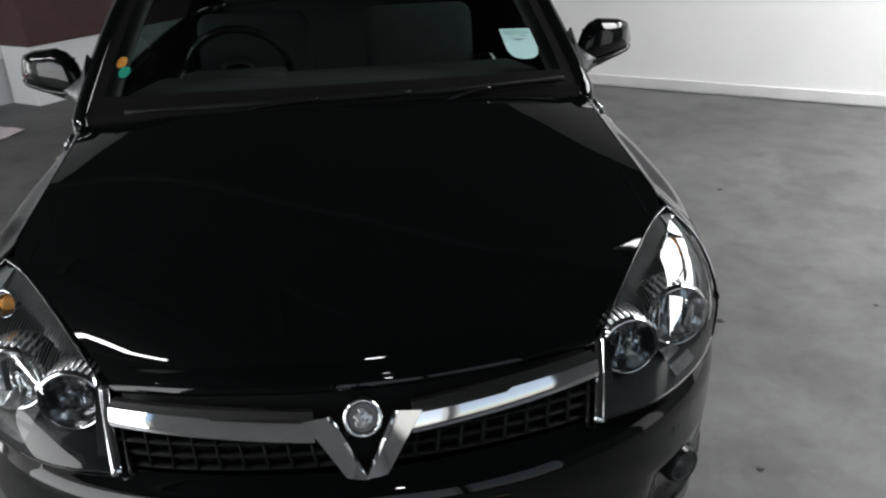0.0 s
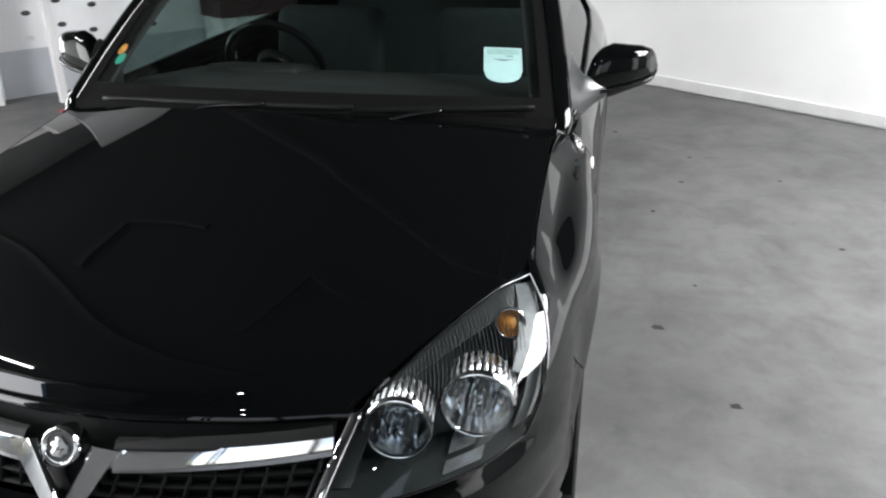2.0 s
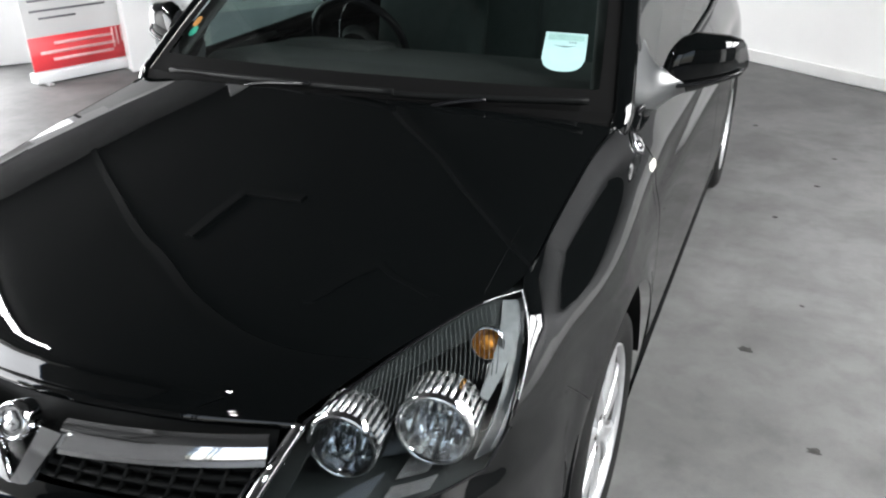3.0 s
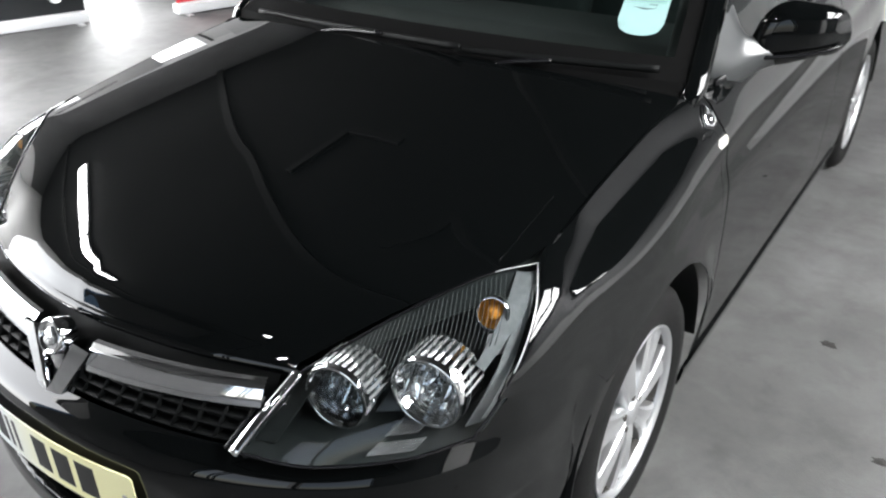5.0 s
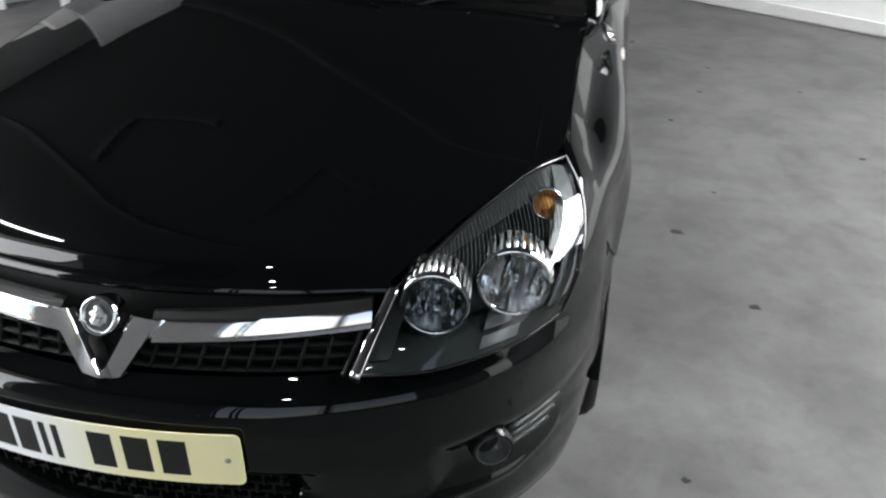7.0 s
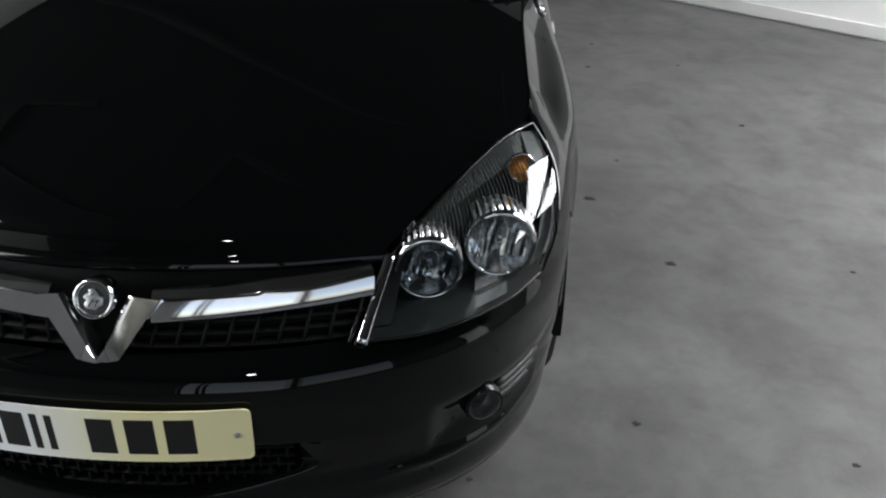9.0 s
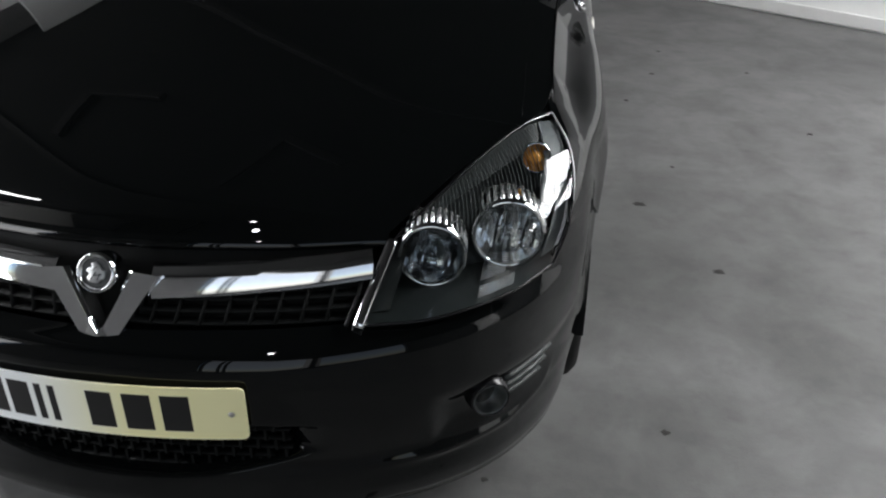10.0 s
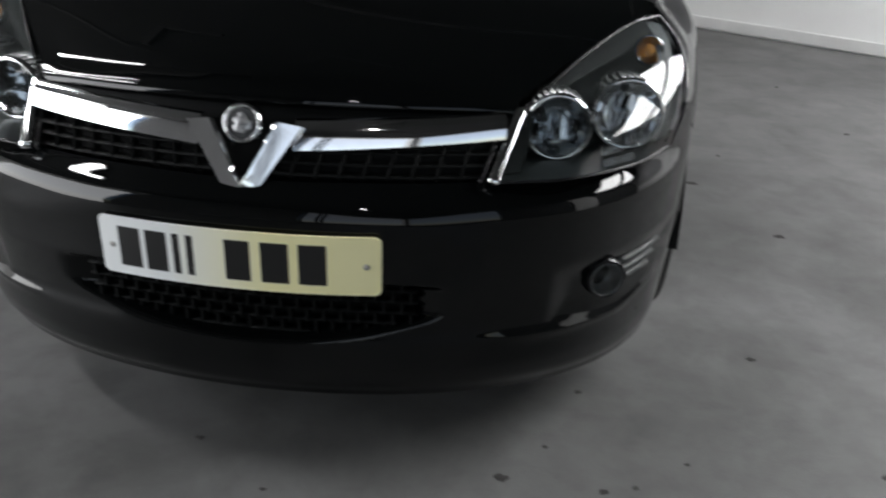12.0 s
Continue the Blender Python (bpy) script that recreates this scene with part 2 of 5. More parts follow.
def coons(low, high, start, end, bulge=0.0):
    """A patch between two long edges (low, high) and two short ones (start, end), swollen along its normal."""
    nu, nv = len(low) - 1, len(start) - 1
    u, v = np.linspace(0, 1, nu + 1)[:, None, None], np.linspace(0, 1, nv + 1)[None, :, None]
    a = (1 - v) * low[:, None, :] + v * high[:, None, :]
    b = (1 - u) * start[None, :, :] + u * end[None, :, :]
    c = (1 - u) * ((1 - v) * low[0] + v * high[0]) + u * ((1 - v) * low[-1] + v * high[-1])
    g = a + b - c
    if bulge:
        nrm = np.cross(low[-1] - low[0] + high[-1] - high[0], start[-1] - start[0] + end[-1] - end[0])
        nrm /= np.linalg.norm(nrm)
        g = g + bulge * nrm * (16 * u * (1 - u) * v * (1 - v)) ** 0.85
    return g


def sheet(grid, flip=False, bm=None, keep=None):
    """A grid of points as a mesh."""
    bm = bm or bmesh.new()
    g = np.asarray(grid)
    v = [[bm.verts.new(p) for p in row] for row in g]
    for i in range(g.shape[0] - 1):
        for j in range(g.shape[1] - 1):
            if keep is not None and not keep(i, j):
                continue
            f = [v[i][j], v[i + 1][j], v[i + 1][j + 1], v[i][j + 1]]
            bm.faces.new(f[::-1] if flip else f)
    return bm


def mirrored(grid):
    """The other half of a grid whose first row lies in the car's middle, joined to it."""
    g = np.asarray(grid)
    m = g[:0:-1] * np.array([-1, 1, 1])
    return np.concatenate([m, g])


def side_of(grid, s):
    return np.asarray(grid) * np.array([s, 1, 1])


def block(size, m=None, bevel=0.0, segments=2, bm=None):
    """A box with worn edges, its base in the middle of z = 0."""
    bm = bm or bmesh.new()
    r = bmesh.ops.create_cube(bm, size=1)
    bmesh.ops.transform(bm, matrix=(m or Matrix()) @ Matrix.Translation((0, 0, size[2] / 2)) @ Matrix.Diagonal((*size, 1)), verts=r["verts"])
    if bevel:
        e = list({e for v in r["verts"] for e in v.link_edges})
        bmesh.ops.bevel(bm, geom=e, offset=bevel, segments=segments, affect="EDGES", profile=0.5)
    return bm


def turned(profile, m, n=40, arc=1.0, bm=None):
    """A profile of (radius, height) turned about z, then laid by m."""
    bm = bm or bmesh.new()
    rings = []
    for i in range(n + (arc < 1)):
        a = 2 * math.pi * arc * i / n
        rings.append([bm.verts.new(m @ Vector((r * math.cos(a), r * math.sin(a), h))) for r, h in profile])
    for i in range(n if arc == 1 else n):
        p, q = rings[i], rings[(i + 1) % len(rings)]
        for j in range(len(profile) - 1):
            bm.faces.new([p[j], q[j], q[j + 1], p[j + 1]])
    bmesh.ops.remove_doubles(bm, verts=bm.verts, dist=1e-6)
    return bm


def swept(path, rx, ry=None, n=8, up=(0, 0, 1), bm=None, power=1.0):
    """A rounded bar along a path; rx across, ry along 'up'. The radii may run along the path."""
    bm = bm or bmesh.new()
    path = [Vector(p) for p in path]
    rings = []
    for i, p in enumerate(path):
        d = (path[min(i + 1, len(path) - 1)] - path[max(i - 1, 0)]).normalized()
        a = d.cross(Vector(up)).normalized()
        b = a.cross(d).normalized()
        wa = rx[i] if hasattr(rx, "__len__") else rx
        wb = (ry[i] if hasattr(ry, "__len__") else ry) if ry is not None else wa
        ring = []
        for k in range(n):
            t = 2 * math.pi * (k + 0.5) / n
            c, s = math.cos(t), math.sin(t)
            ring.append(bm.verts.new(p + a * wa * math.copysign(abs(c) ** power, c) + b * wb * math.copysign(abs(s) ** power, s)))
        rings.append(ring)
    for p, q in zip(rings, rings[1:]):
        for k in range(n):
            bm.faces.new([p[k], p[(k + 1) % n], q[(k + 1) % n], q[k]])
    bm.faces.new(rings[0][::-1])
    bm.faces.new(rings[-1])
    return bm


def frame_of(direction, place, up=(0, 0, 1)):
    """A pose whose z axis points along direction."""
    z = Vector(direction).normalized()
    x = Vector(up).cross(z).normalized()
    y = z.cross(x)
    m = Matrix((x, y, z)).transposed().to_4x4()
    m.translation = Vector(place)
    return m


def prism(outline, depth, m, bevel=0.0, bm=None):
    """A flat outline (x, y) drawn out by depth along z."""
    bm = bm or bmesh.new()
    low = [bm.verts.new((x, y, 0)) for x, y in outline]
    f = bm.faces.new(low)
    r = bmesh.ops.extrude_face_region(bm, geom=[f])
    top = [g for g in r["geom"] if isinstance(g, bmesh.types.BMVert)]
    bmesh.ops.translate(bm, vec=(0, 0, depth), verts=top)
    if bevel:
        e = list({e for v in top for e in v.link_edges if all(w in top for w in e.verts)})
        bmesh.ops.bevel(bm, geom=e, offset=bevel, segments=2, affect="EDGES", profile=0.5)
    bmesh.ops.transform(bm, matrix=m, verts=bm.verts)
    bmesh.ops.recalc_face_normals(bm, faces=bm.faces)
    return bm

# ---- the room ----


def structure(name, bm, material, label, smooth=False):
    return tagged(part(name, bm, material, smooth=smooth), label, name.split("_")[0], kind="structure")


def slab(a0, a1, b0, b1, z0, z1, bm=None, bevel=0.0):
    """A box of the room from corner to corner."""
    return block((a1 - a0, b1 - b0, z1 - z0), room_pose((a0 + a1) / 2, (b0 + b1) / 2, z0), bevel, bm=bm)


T = 0.2
structure("floor", slab(LEFT - T, RIGHT + T, NEAR - T, FAR + T, -0.2, 0.0), CONCRETE, "grey power-floated concrete floor with faint stains and marks")
structure("ceiling", slab(LEFT - T, RIGHT + T, NEAR - T, FAR + T, HIGH, HIGH + 0.2), CEILING, "ceiling over the showroom, its unlit look put in the colour")
structure("wall_far", slab(LEFT, RIGHT, FAR, FAR + T, 0, 1.3), WALL, "plain white painted wall behind the car")
structure("wall_far_upper", slab(LEFT, RIGHT, FAR, FAR + T, 1.3, HIGH), UPPER_WALL, "upper wall behind the car, its weaker light put in the colour")
# unseen wall, kept dark so the wing mirrors dark patches
bm = slab(RIGHT, RIGHT + T, -0.8, 1.6, 0, HIGH)
slab(RIGHT, RIGHT + T, 2.6, FAR, 0, HIGH, bm)
slab(RIGHT, RIGHT + T, NEAR, -0.8, 0, 0.35, bm)
slab(RIGHT, RIGHT + T, NEAR, -0.8, 3.25, HIGH, bm)
slab(RIGHT, RIGHT + T, NEAR, -3.6, 0.35, 3.25, bm)
structure("wall_right", bm, DARK_WALL, "unseen side wall, kept dark for the car's reflections")
# added pier: mirrors as a light streak in the wing
structure("wall_right", slab(RIGHT - 0.1, RIGHT + T, 1.6, 2.6, 0, HIGH), WALL, "unseen white pier, added as a light streak in the wing")
bm = slab(-0.8, 2.1, NEAR - T, NEAR, 0, HIGH)
slab(2.1, RIGHT, NEAR - T, NEAR, 0, 0.35, bm)
slab(2.1, RIGHT, NEAR - T, NEAR, 3.25, HIGH, bm)
slab(5.3, RIGHT, NEAR - T, NEAR, 0.35, 3.25, bm)
structure("wall_near", bm, GREY_WALL, "dark grey wall with a window")
bm = slab(LEFT, -4.4, NEAR - T, NEAR, 0, HIGH)
slab(-4.4, -0.8, NEAR - T, NEAR, 2.85, HIGH, bm)
structure("wall_near", bm, WALL, "white wall with a wide opening down to the floor")
window = thing("window_1", room_pose(3.9, NEAR), "tall dark-framed window in the grey wall", "window", kind="structure")
for a in (2.1, 2.42, 2.54, 5.26):
    part("mullion", slab(a, a + 0.04, NEAR + 0.04, NEAR + 0.1, 0.35, 3.25), BEAM, window, smooth=False)
part("window_sill", slab(2.08, 5.32, NEAR, NEAR + 0.12, 0.31, 0.35, bevel=0.005), BEAM, window, smooth=False)
window = thing("window_2", room_pose(RIGHT, -2.2), "tall dark-framed window in the side wall", "window", kind="structure")
for b in (-3.6, -0.84):
    part("mullion", slab(RIGHT - 0.1, RIGHT - 0.04, b, b + 0.04, 0.35, 3.25), BEAM, window, smooth=False)
part("window_sill", slab(RIGHT - 0.12, RIGHT, -3.62, -0.78, 0.31, 0.35, bevel=0.005), BEAM, window, smooth=False)
SHUT0, SHUT1, SHUT_H = -3.3, 0.1, 2.2
bm = slab(LEFT - T, LEFT, SHUT1, FAR, 0, 2.35)
slab(LEFT - T, LEFT, NEAR, SHUT0, 0, 2.35, bm)
slab(LEFT - T, LEFT, SHUT0, SHUT1, SHUT_H, 2.35, bm)
structure("wall_left", bm, WALL_LEFT, "white wall with a wide opening to daylight")
structure("wall_left_upper", slab(LEFT - T, LEFT, NEAR, FAR, 2.35, HIGH), FASCIA, "mid-grey upper wall over the opening")
bm = slab(LEFT, RIGHT, FAR - 0.018, FAR, 0.012, 0.098, bevel=0.004)
structure("baseboard", bm, SKIRT, "low white skirting board along the wall")
structure("backdrop", slab(LEFT - 3.1, LEFT - 3.0, -7.5, 4.5, -0.05, 6.0), glowing("bright outdoors", COOL, 2.2), "bright daylight outside the opening")
structure("ground", slab(LEFT - 40, LEFT - T, NEAR - 30, FAR + 30, -0.25, -0.05), ASPHALT, "grey yard outside the opening")

# added lamp: stands in for the small light that glints on the nose
glint_lamp = thing("glint_light", pose(0.32, -2.1, HIGH), "small bright round light, added overhead for the glints on the nose", "lamp")
part("housing", turned([(0.055, 0), (0.075, 0), (0.075, -0.05), (0.06, -0.05), (0.055, -0.01)], pose(0.32, -2.1, HIGH)), ALU, glint_lamp)
part("diffuser", turned([(0, -0.02), (0.054, -0.02)], pose(0.32, -2.1, HIGH)), glowing("lit diffuser", COOL, 250.0), glint_lamp)



def strip_light(a, b, slim=False):
    """A long lit batten, or a broad panel of two diffusers, under the ceiling."""
    m = room_pose(a, b, HIGH - 0.07)
    t = thing("strip_light" if slim else "light_panel", m, "long white fluorescent batten light on the ceiling" if slim else "broad white light panel, unseen overhead, with two glowing diffusers", "lamp", "ceiling battens" if slim else "ceiling panels")
    part("body", block((1.56, 0.2 if slim else 1.1, 0.07), m, 0.01), WHITE, t, smooth=False)
    for y in ((0,) if slim else (-0.27, 0.27)):
        part("diffuser", block((1.5, 0.15 if slim else 0.5, 0.03), m @ pose(0, y, -0.03), 0.012, 3), LIT if slim else PANEL_LIT, t, "glowing diffuser")


PANEL_LIT = glowing("glowing panel cover", COOL, 26.0)
LIT = glowing("glowing tube cover", COOL, 78.0)
# the two panels at b = 4.6 are added to brighten wall and floor
for a, b, slim in ((1.9, 3.2, False), (3.5, 3.2, False), (1.9, 4.6, False), (3.5, 4.6, False), (-4.4, -1.9, True), (-2.8, -1.9, True)):
    strip_light(a, b, slim)

# steel beams under the ceiling, with angle braces between them
for b in (-2.45, -0.02, 2.4):
    structure("beam", slab(LEFT, RIGHT, b - 0.035, b + 0.035, HIGH - 0.07, HIGH), STEELWORK, "painted grey steel beam under the ceiling")
for peak, ends in (((-3.6, 0.88), ((-3.28, 0.24), (-3.05, 1.22))), ((-1.73, 1.33), ((-1.25, 0.5), (-0.6, 1.16)))):
    for end in ends:
        top, run = at(*peak), at(*end) - at(*peak)
        m = pose(top.x, top.y, HIGH - 0.06, 0, 0, math.degrees(math.atan2(run.y, run.x)))
        structure("ceiling_brace", block((run.length, 0.09, 0.05), m @ pose(run.length / 2, 0, 0), 0.008), STEELWORK, "grey steel angle brace under the ceiling")

# ---- the car: nose at y = 0, tail at y = 4.2, its middle in x = 0 ----
# the arches stand a little behind their axles
HUB_Y, REAR_Y, HUB_Z, ARCH, BEHIND = 0.868, 3.482, 0.312, 0.370, 0.018
car = thing("car", pose(0, 2.1, 0), "shiny black hatchback car parked on the concrete floor", "car")


def ramp(x, xs, ys):
    return float(np.interp(x, xs, ys))


def eased(x, xs, ys, reach):
    """The same with its corners rounded off over a reach."""
    return float(np.mean(np.interp(x + reach * np.array((-1, -0.67, -0.33, 0, 0.33, 0.67, 1)), xs, ys)))


def nose(z):
    """How far forward the nose reaches in the middle at a height."""
    return eased(z, (0.165, 0.195, 0.235, 0.29, 0.32, 0.42, 0.5, 0.552, 0.574, 0.59, 0.61), (0.0, -0.026, -0.036, -0.038, -0.03, -0.046, -0.047, -0.045, -0.034, -0.012, 0.012), 0.008)


def width(z):
    return eased(z, (0.165, 0.205, 0.28, 0.38, 0.5, 0.62, 0.72, 0.85), (0.838, 0.853, 0.859, 0.867, 0.872, 0.872, 0.868, 0.85), 0.03)


def plan(phi, z, push=0.0, y_nose=None, w=None):
    """A point of the nose's plan curve: phi 0 in the middle, 90 degrees on the flank."""
    c, s = math.cos(phi), math.sin(phi)
    y0 = nose(z) if y_nose is None else y_nose
    w = width(z) if w is None else w
    x, y = w * s, 1.0 - (1.0 - y0) * math.sqrt(max(c, 0))
    n = Vector((s * 0.9, -c * 1.2, 0)).normalized()
    return Vector((x - n.x * push, y - n.y * push, z))


def phi_at(x, z):
    return math.asin(min(1.0, x / width(z)))


def flank_factor(y):
    q = 1.0
    if y < 1.0:
        q = math.sqrt(max(0.0, 1 - ((1.0 - y) / 1.045) ** 4))
    if y > 3.2:
        q = math.sqrt(max(0.02, 1 - min(1.0, (y - 3.2) / 1.16) ** 4))
    return q


TOP_Y = (0.33, 0.40, 0.47, 0.545, 0.60, 0.80, 1.05, 1.22, 1.40, 2.0, 2.8, 3.4, 4.2)
TOP_X = (0.795, 0.797, 0.783, 0.747, 0.744, 0.741, 0.741, 0.748, 0.785, 0.79, 0.78, 0.75, 0.70)
TOP_Z = (0.694, 0.752, 0.803, 0.842, 0.853, 0.891, 0.929, 0.948, 0.958, 0.97, 0.99, 1.0, 0.98)
MID_Z = 0.58
# the wing falls off beside the bonnet, runs out into a shelf over the arch, then turns down
FALL = np.linspace(0, 0.27, 109)
SHELF = np.convolve(np.pad(np.interp(FALL, (0, 0.02, 0.040, 0.048, 0.058, 0.080, 0.125, 0.2, 0.27), (0, 0.13, 0.26, 0.45, 0.66, 0.80, 0.90, 0.97, 1.0)), 3, mode="reflect", reflect_type="odd"), np.ones(7) / 7, "valid")


def flank(y, z):
    """A point of the car's side."""
    k = flank_factor(y)
    xt, zt = eased(y, TOP_Y, TOP_X, 0.08), eased(y, TOP_Y, TOP_Z, 0.04)
    drop = 0.0
    flare = 0.020 * math.exp(-((y - 0.87) / 0.33) ** 2)
    if z <= MID_Z:
        x = width(z) * k + flare * ramp(z, (0.25, 0.42, 0.58), (0, 1, 1))
    else:
        xm = width(MID_Z) * k + flare
        q = min(1.0, (z - MID_Z) / (zt - MID_Z))
        soft = max(0.0, 1 - q ** 3.2) ** 0.7
        # on the doors the shelf has run out into a plain round shoulder
        t = ramp(y, (0.50, 0.72, 1.04, 1.4), (0, 1, 1, 0))
        x = xt + (xm - xt) * (t * ramp((1 - q) * 0.27, FALL, SHELF) + (1 - t) * soft)
        drop = (1 - t) * 0.17 * max(0.0, x - xt) * q ** 6
    # the wing draws in ahead of the wheel
    x -= 0.016 * math.exp(-((y - 0.6) / 0.14) ** 2) * ramp(z, (0.35, 0.5, 0.72, 0.8), (0.4, 1, 1, 0))
    crease = ramp(y, (0.6, 1.3, 3.5), (0.77, 0.845, 0.90))
    x -= 0.012 * math.exp(-((z - crease + 0.055) / 0.04) ** 2) * ramp(y, (0.9, 1.5, 3.2, 3.6), (0, 1, 1, 0))
    for hub in (HUB_Y, REAR_Y):
        r = math.hypot(y - hub - BEHIND, z - HUB_Z)
        x += 0.008 * math.exp(-((r - ARCH) / 0.045) ** 2) * ramp(z, (0.25, 0.4, 0.62, 0.75), (0, 1, 1, 0.2))
    return Vector((x, y, z - drop))


def arch_height(y, hub, floor):
    d = ARCH ** 2 - (y - hub - BEHIND) ** 2
    return max(floor, HUB_Z + math.sqrt(d)) if d > 0 else floor


def flank_panel(y0, y1, low, high, ny, nz, hub=None):
    """A side panel: columns from its lower edge to its upper one, cut by a wheel arch."""
    ys = list(np.linspace(y0, y1, ny + 1))
    if hub:
        for e in (hub + BEHIND - ARCH, hub + BEHIND + ARCH):
            ys += [e + d for d in (-0.001, 0.001, 0.004, -0.004, 0.012, -0.012) if y0 < e + d < y1]
    g = []
    for y in sorted(ys):
        a = low(y)
        if hub:
            a = arch_height(y, hub, a)
        b = high(y)
        g.append([flank(y, a + (b - a) * (1 - (1 - j / nz) ** 1.4)) for j in range(nz + 1)])
    return np.array(g)


# bumper: one skin round the nose with the lower grille and the lamp recesses pressed in
PHI_END = math.acos(((1 - 0.62) / 1.045) ** 2)


def bumper_top(x, y):
    if y > 0.33:
        return ramp(y, (0.33, 0.52, 0.60, 0.64), (0.690, 0.666, 0.596, 0.556))
    return ramp(x, (0, 0.2, 0.43, 0.57, 0.70, 0.765, 0.785, 0.80), (0.600, 0.604, 0.606, 0.608, 0.612, 0.626, 0.66, 0.690))


def soft_box(x, z, x0, x1, z0, z1, s):
    d = min(x - x0, x1 - x, z - z0, z1 - z)
    t = min(1.0, max(0.0, d / s + 0.5))
    return t * t * (3 - 2 * t)


def bumper_skin():
    g = []
    for i in range(151):
        phi = PHI_END * (1 - (1 - i / 150) ** 1.15)
        p = plan(phi, 0.5)
        low = arch_height(p.y, HUB_Y, 0.158)
        high = bumper_top(p.x, p.y)
        col = []
        for j in range(109):
            z = low + (high - low) * j / 108
            a = plan(phi, z)
            top = 0.445 - 0.02 * min(1, a.x / 0.34)
            push = 0.05 * soft_box(0, z, -1, 1, 0.300 + 0.12 * a.x * a.x / 0.3, top - 0.01, 0.02) * soft_box(a.x, 0, -1, 0.335, -1, 1, 0.12)
            push += 0.012 * soft_box(a.x, z, 0.585, 0.815, 0.335 + 0.17 * (a.x - 0.6), 0.432 + 0.1 * (a.x - 0.68), 0.055)
            # the roll that drops from the plate towards the lamp
            ridge = 0.53 - 0.22 * max(0.0, a.x - 0.3)
            push -= 0.003 * math.exp(-((z - ridge) / 0.03) ** 2) * min(1, a.x / 0.3)
            # the lower crease that sweeps up round the corner
            sweep = ramp(a.x, (0.5, 0.6, 0.705, 0.768, 0.792, 0.83), (0.297, 0.298, 0.304, 0.334, 0.37, 0.43))
            push -= 0.007 * math.exp(-((z - sweep) / 0.011) ** 2) * ramp(a.x, (0.42, 0.58, 0.76, 0.80), (0, 1, 1, 0))
            q = plan(phi, z, push)
            if p.y > 0.30:
                f = flank(q.y, z)
                t = min(1, (p.y - 0.30) / 0.2)
                # its end tucks in behind the wing
                q.x = q.x * (1 - t) + f.x * t - 0.0012 * min(1.0, max(0.0, (q.y - 0.6) / 0.012))
            col.append(q)
        # a lip turned under
        g.append([col[0] + Vector((0, 0.05, -0.004))] + col)
    return np.array(g)


bumper = part("front_bumper", sheet(mirrored(bumper_skin())), PAINT, car)
thick(bumper, 0.004)

# bonnet
SIDE_EDGE = ((0.472, 0.198, 0.722), (0.58, 0.338, 0.79), (0.682, 0.470, 0.833), (0.737, 0.575, 0.852), (0.739, 0.80, 0.894), (0.739, 1.05, 0.932), (0.748, 1.235, 0.953))
LIP = ((0, 0.098, 0.738), (0.12, 0.105, 0.736), (0.3, 0.138, 0.73), (0.472, 0.198, 0.722))
MIDDLE = ((0, 0.098, 0.738), (0, 0.126, 0.776), (0, 0.28, 0.827), (0, 0.55, 0.893), (0, 0.85, 0.953), (0, 1.11, 1.0))
COWL = ((0, 1.11, 1.0), (0.25, 1.122, 0.998), (0.5, 1.16, 0.986), (0.748, 1.235, 0.953))
bon = coons(spline(MIDDLE, 48), spline(SIDE_EDGE, 48), spline(LIP, 36), spline(COWL, 36))
for i in range(49):
    z0, z1 = bon[i, 0, 2], bon[i, 36, 2]
    for j in range(37):
        # nearly flat in the middle, falling away towards the wings
        bon[i, j, 2] = z0 + (z1 - z0) * (j / 36) ** 2.6
grid = np.swapaxes(bon, 0, 1)
rolled = []
for row in grid:
    # the leading edge rolls down and under
    rolled.append(np.concatenate([[row[0] + (0, 0.03, -0.029), row[0] + (0, -0.004, -0.028), row[0] + (0, -0.0135, -0.022), row[0] + (0, -0.0145, -0.016), row[0] + (0, -0.009, -0.007), row[0] + (0, -0.0045, -0.0033)], row]))
bonnet = part("bonnet", sheet(mirrored(np.array(rolled)), flip=True), PAINT, car, "black bonnet with a soft centre bulge")
thick(bonnet, 0.003, 1.0)

# fine creases in the bonnet's skin


def bonnet_height(x, y):
    d = (bon[:, :, 0] - x) ** 2 + (bon[:, :, 1] - y) ** 2 + 1e-9
    near = np.argsort(d, axis=None)[:4]
    return float(np.sum(bon[:, :, 2].ravel()[near] / d.ravel()[near]) / np.sum(1 / d.ravel()[near]))


for s in (1, -1):
    for x0, y0, x1, y1, r in ((0.688, 0.505, 0.684, 0.72, 0.0006),):
        pts = [(s * (x0 + (x1 - x0) * k / 20), y0 + (y1 - y0) * k / 20) for k in range(21)]
        hs = np.convolve(np.pad([bonnet_height(abs(x), y) for x, y in pts], 3, mode="edge"), np.ones(7) / 7, "valid")
        part("crease", swept([(x, y, z + 0.0015) for (x, y), z in zip(pts, hs)], r, r, n=6), PAINT, bonnet)

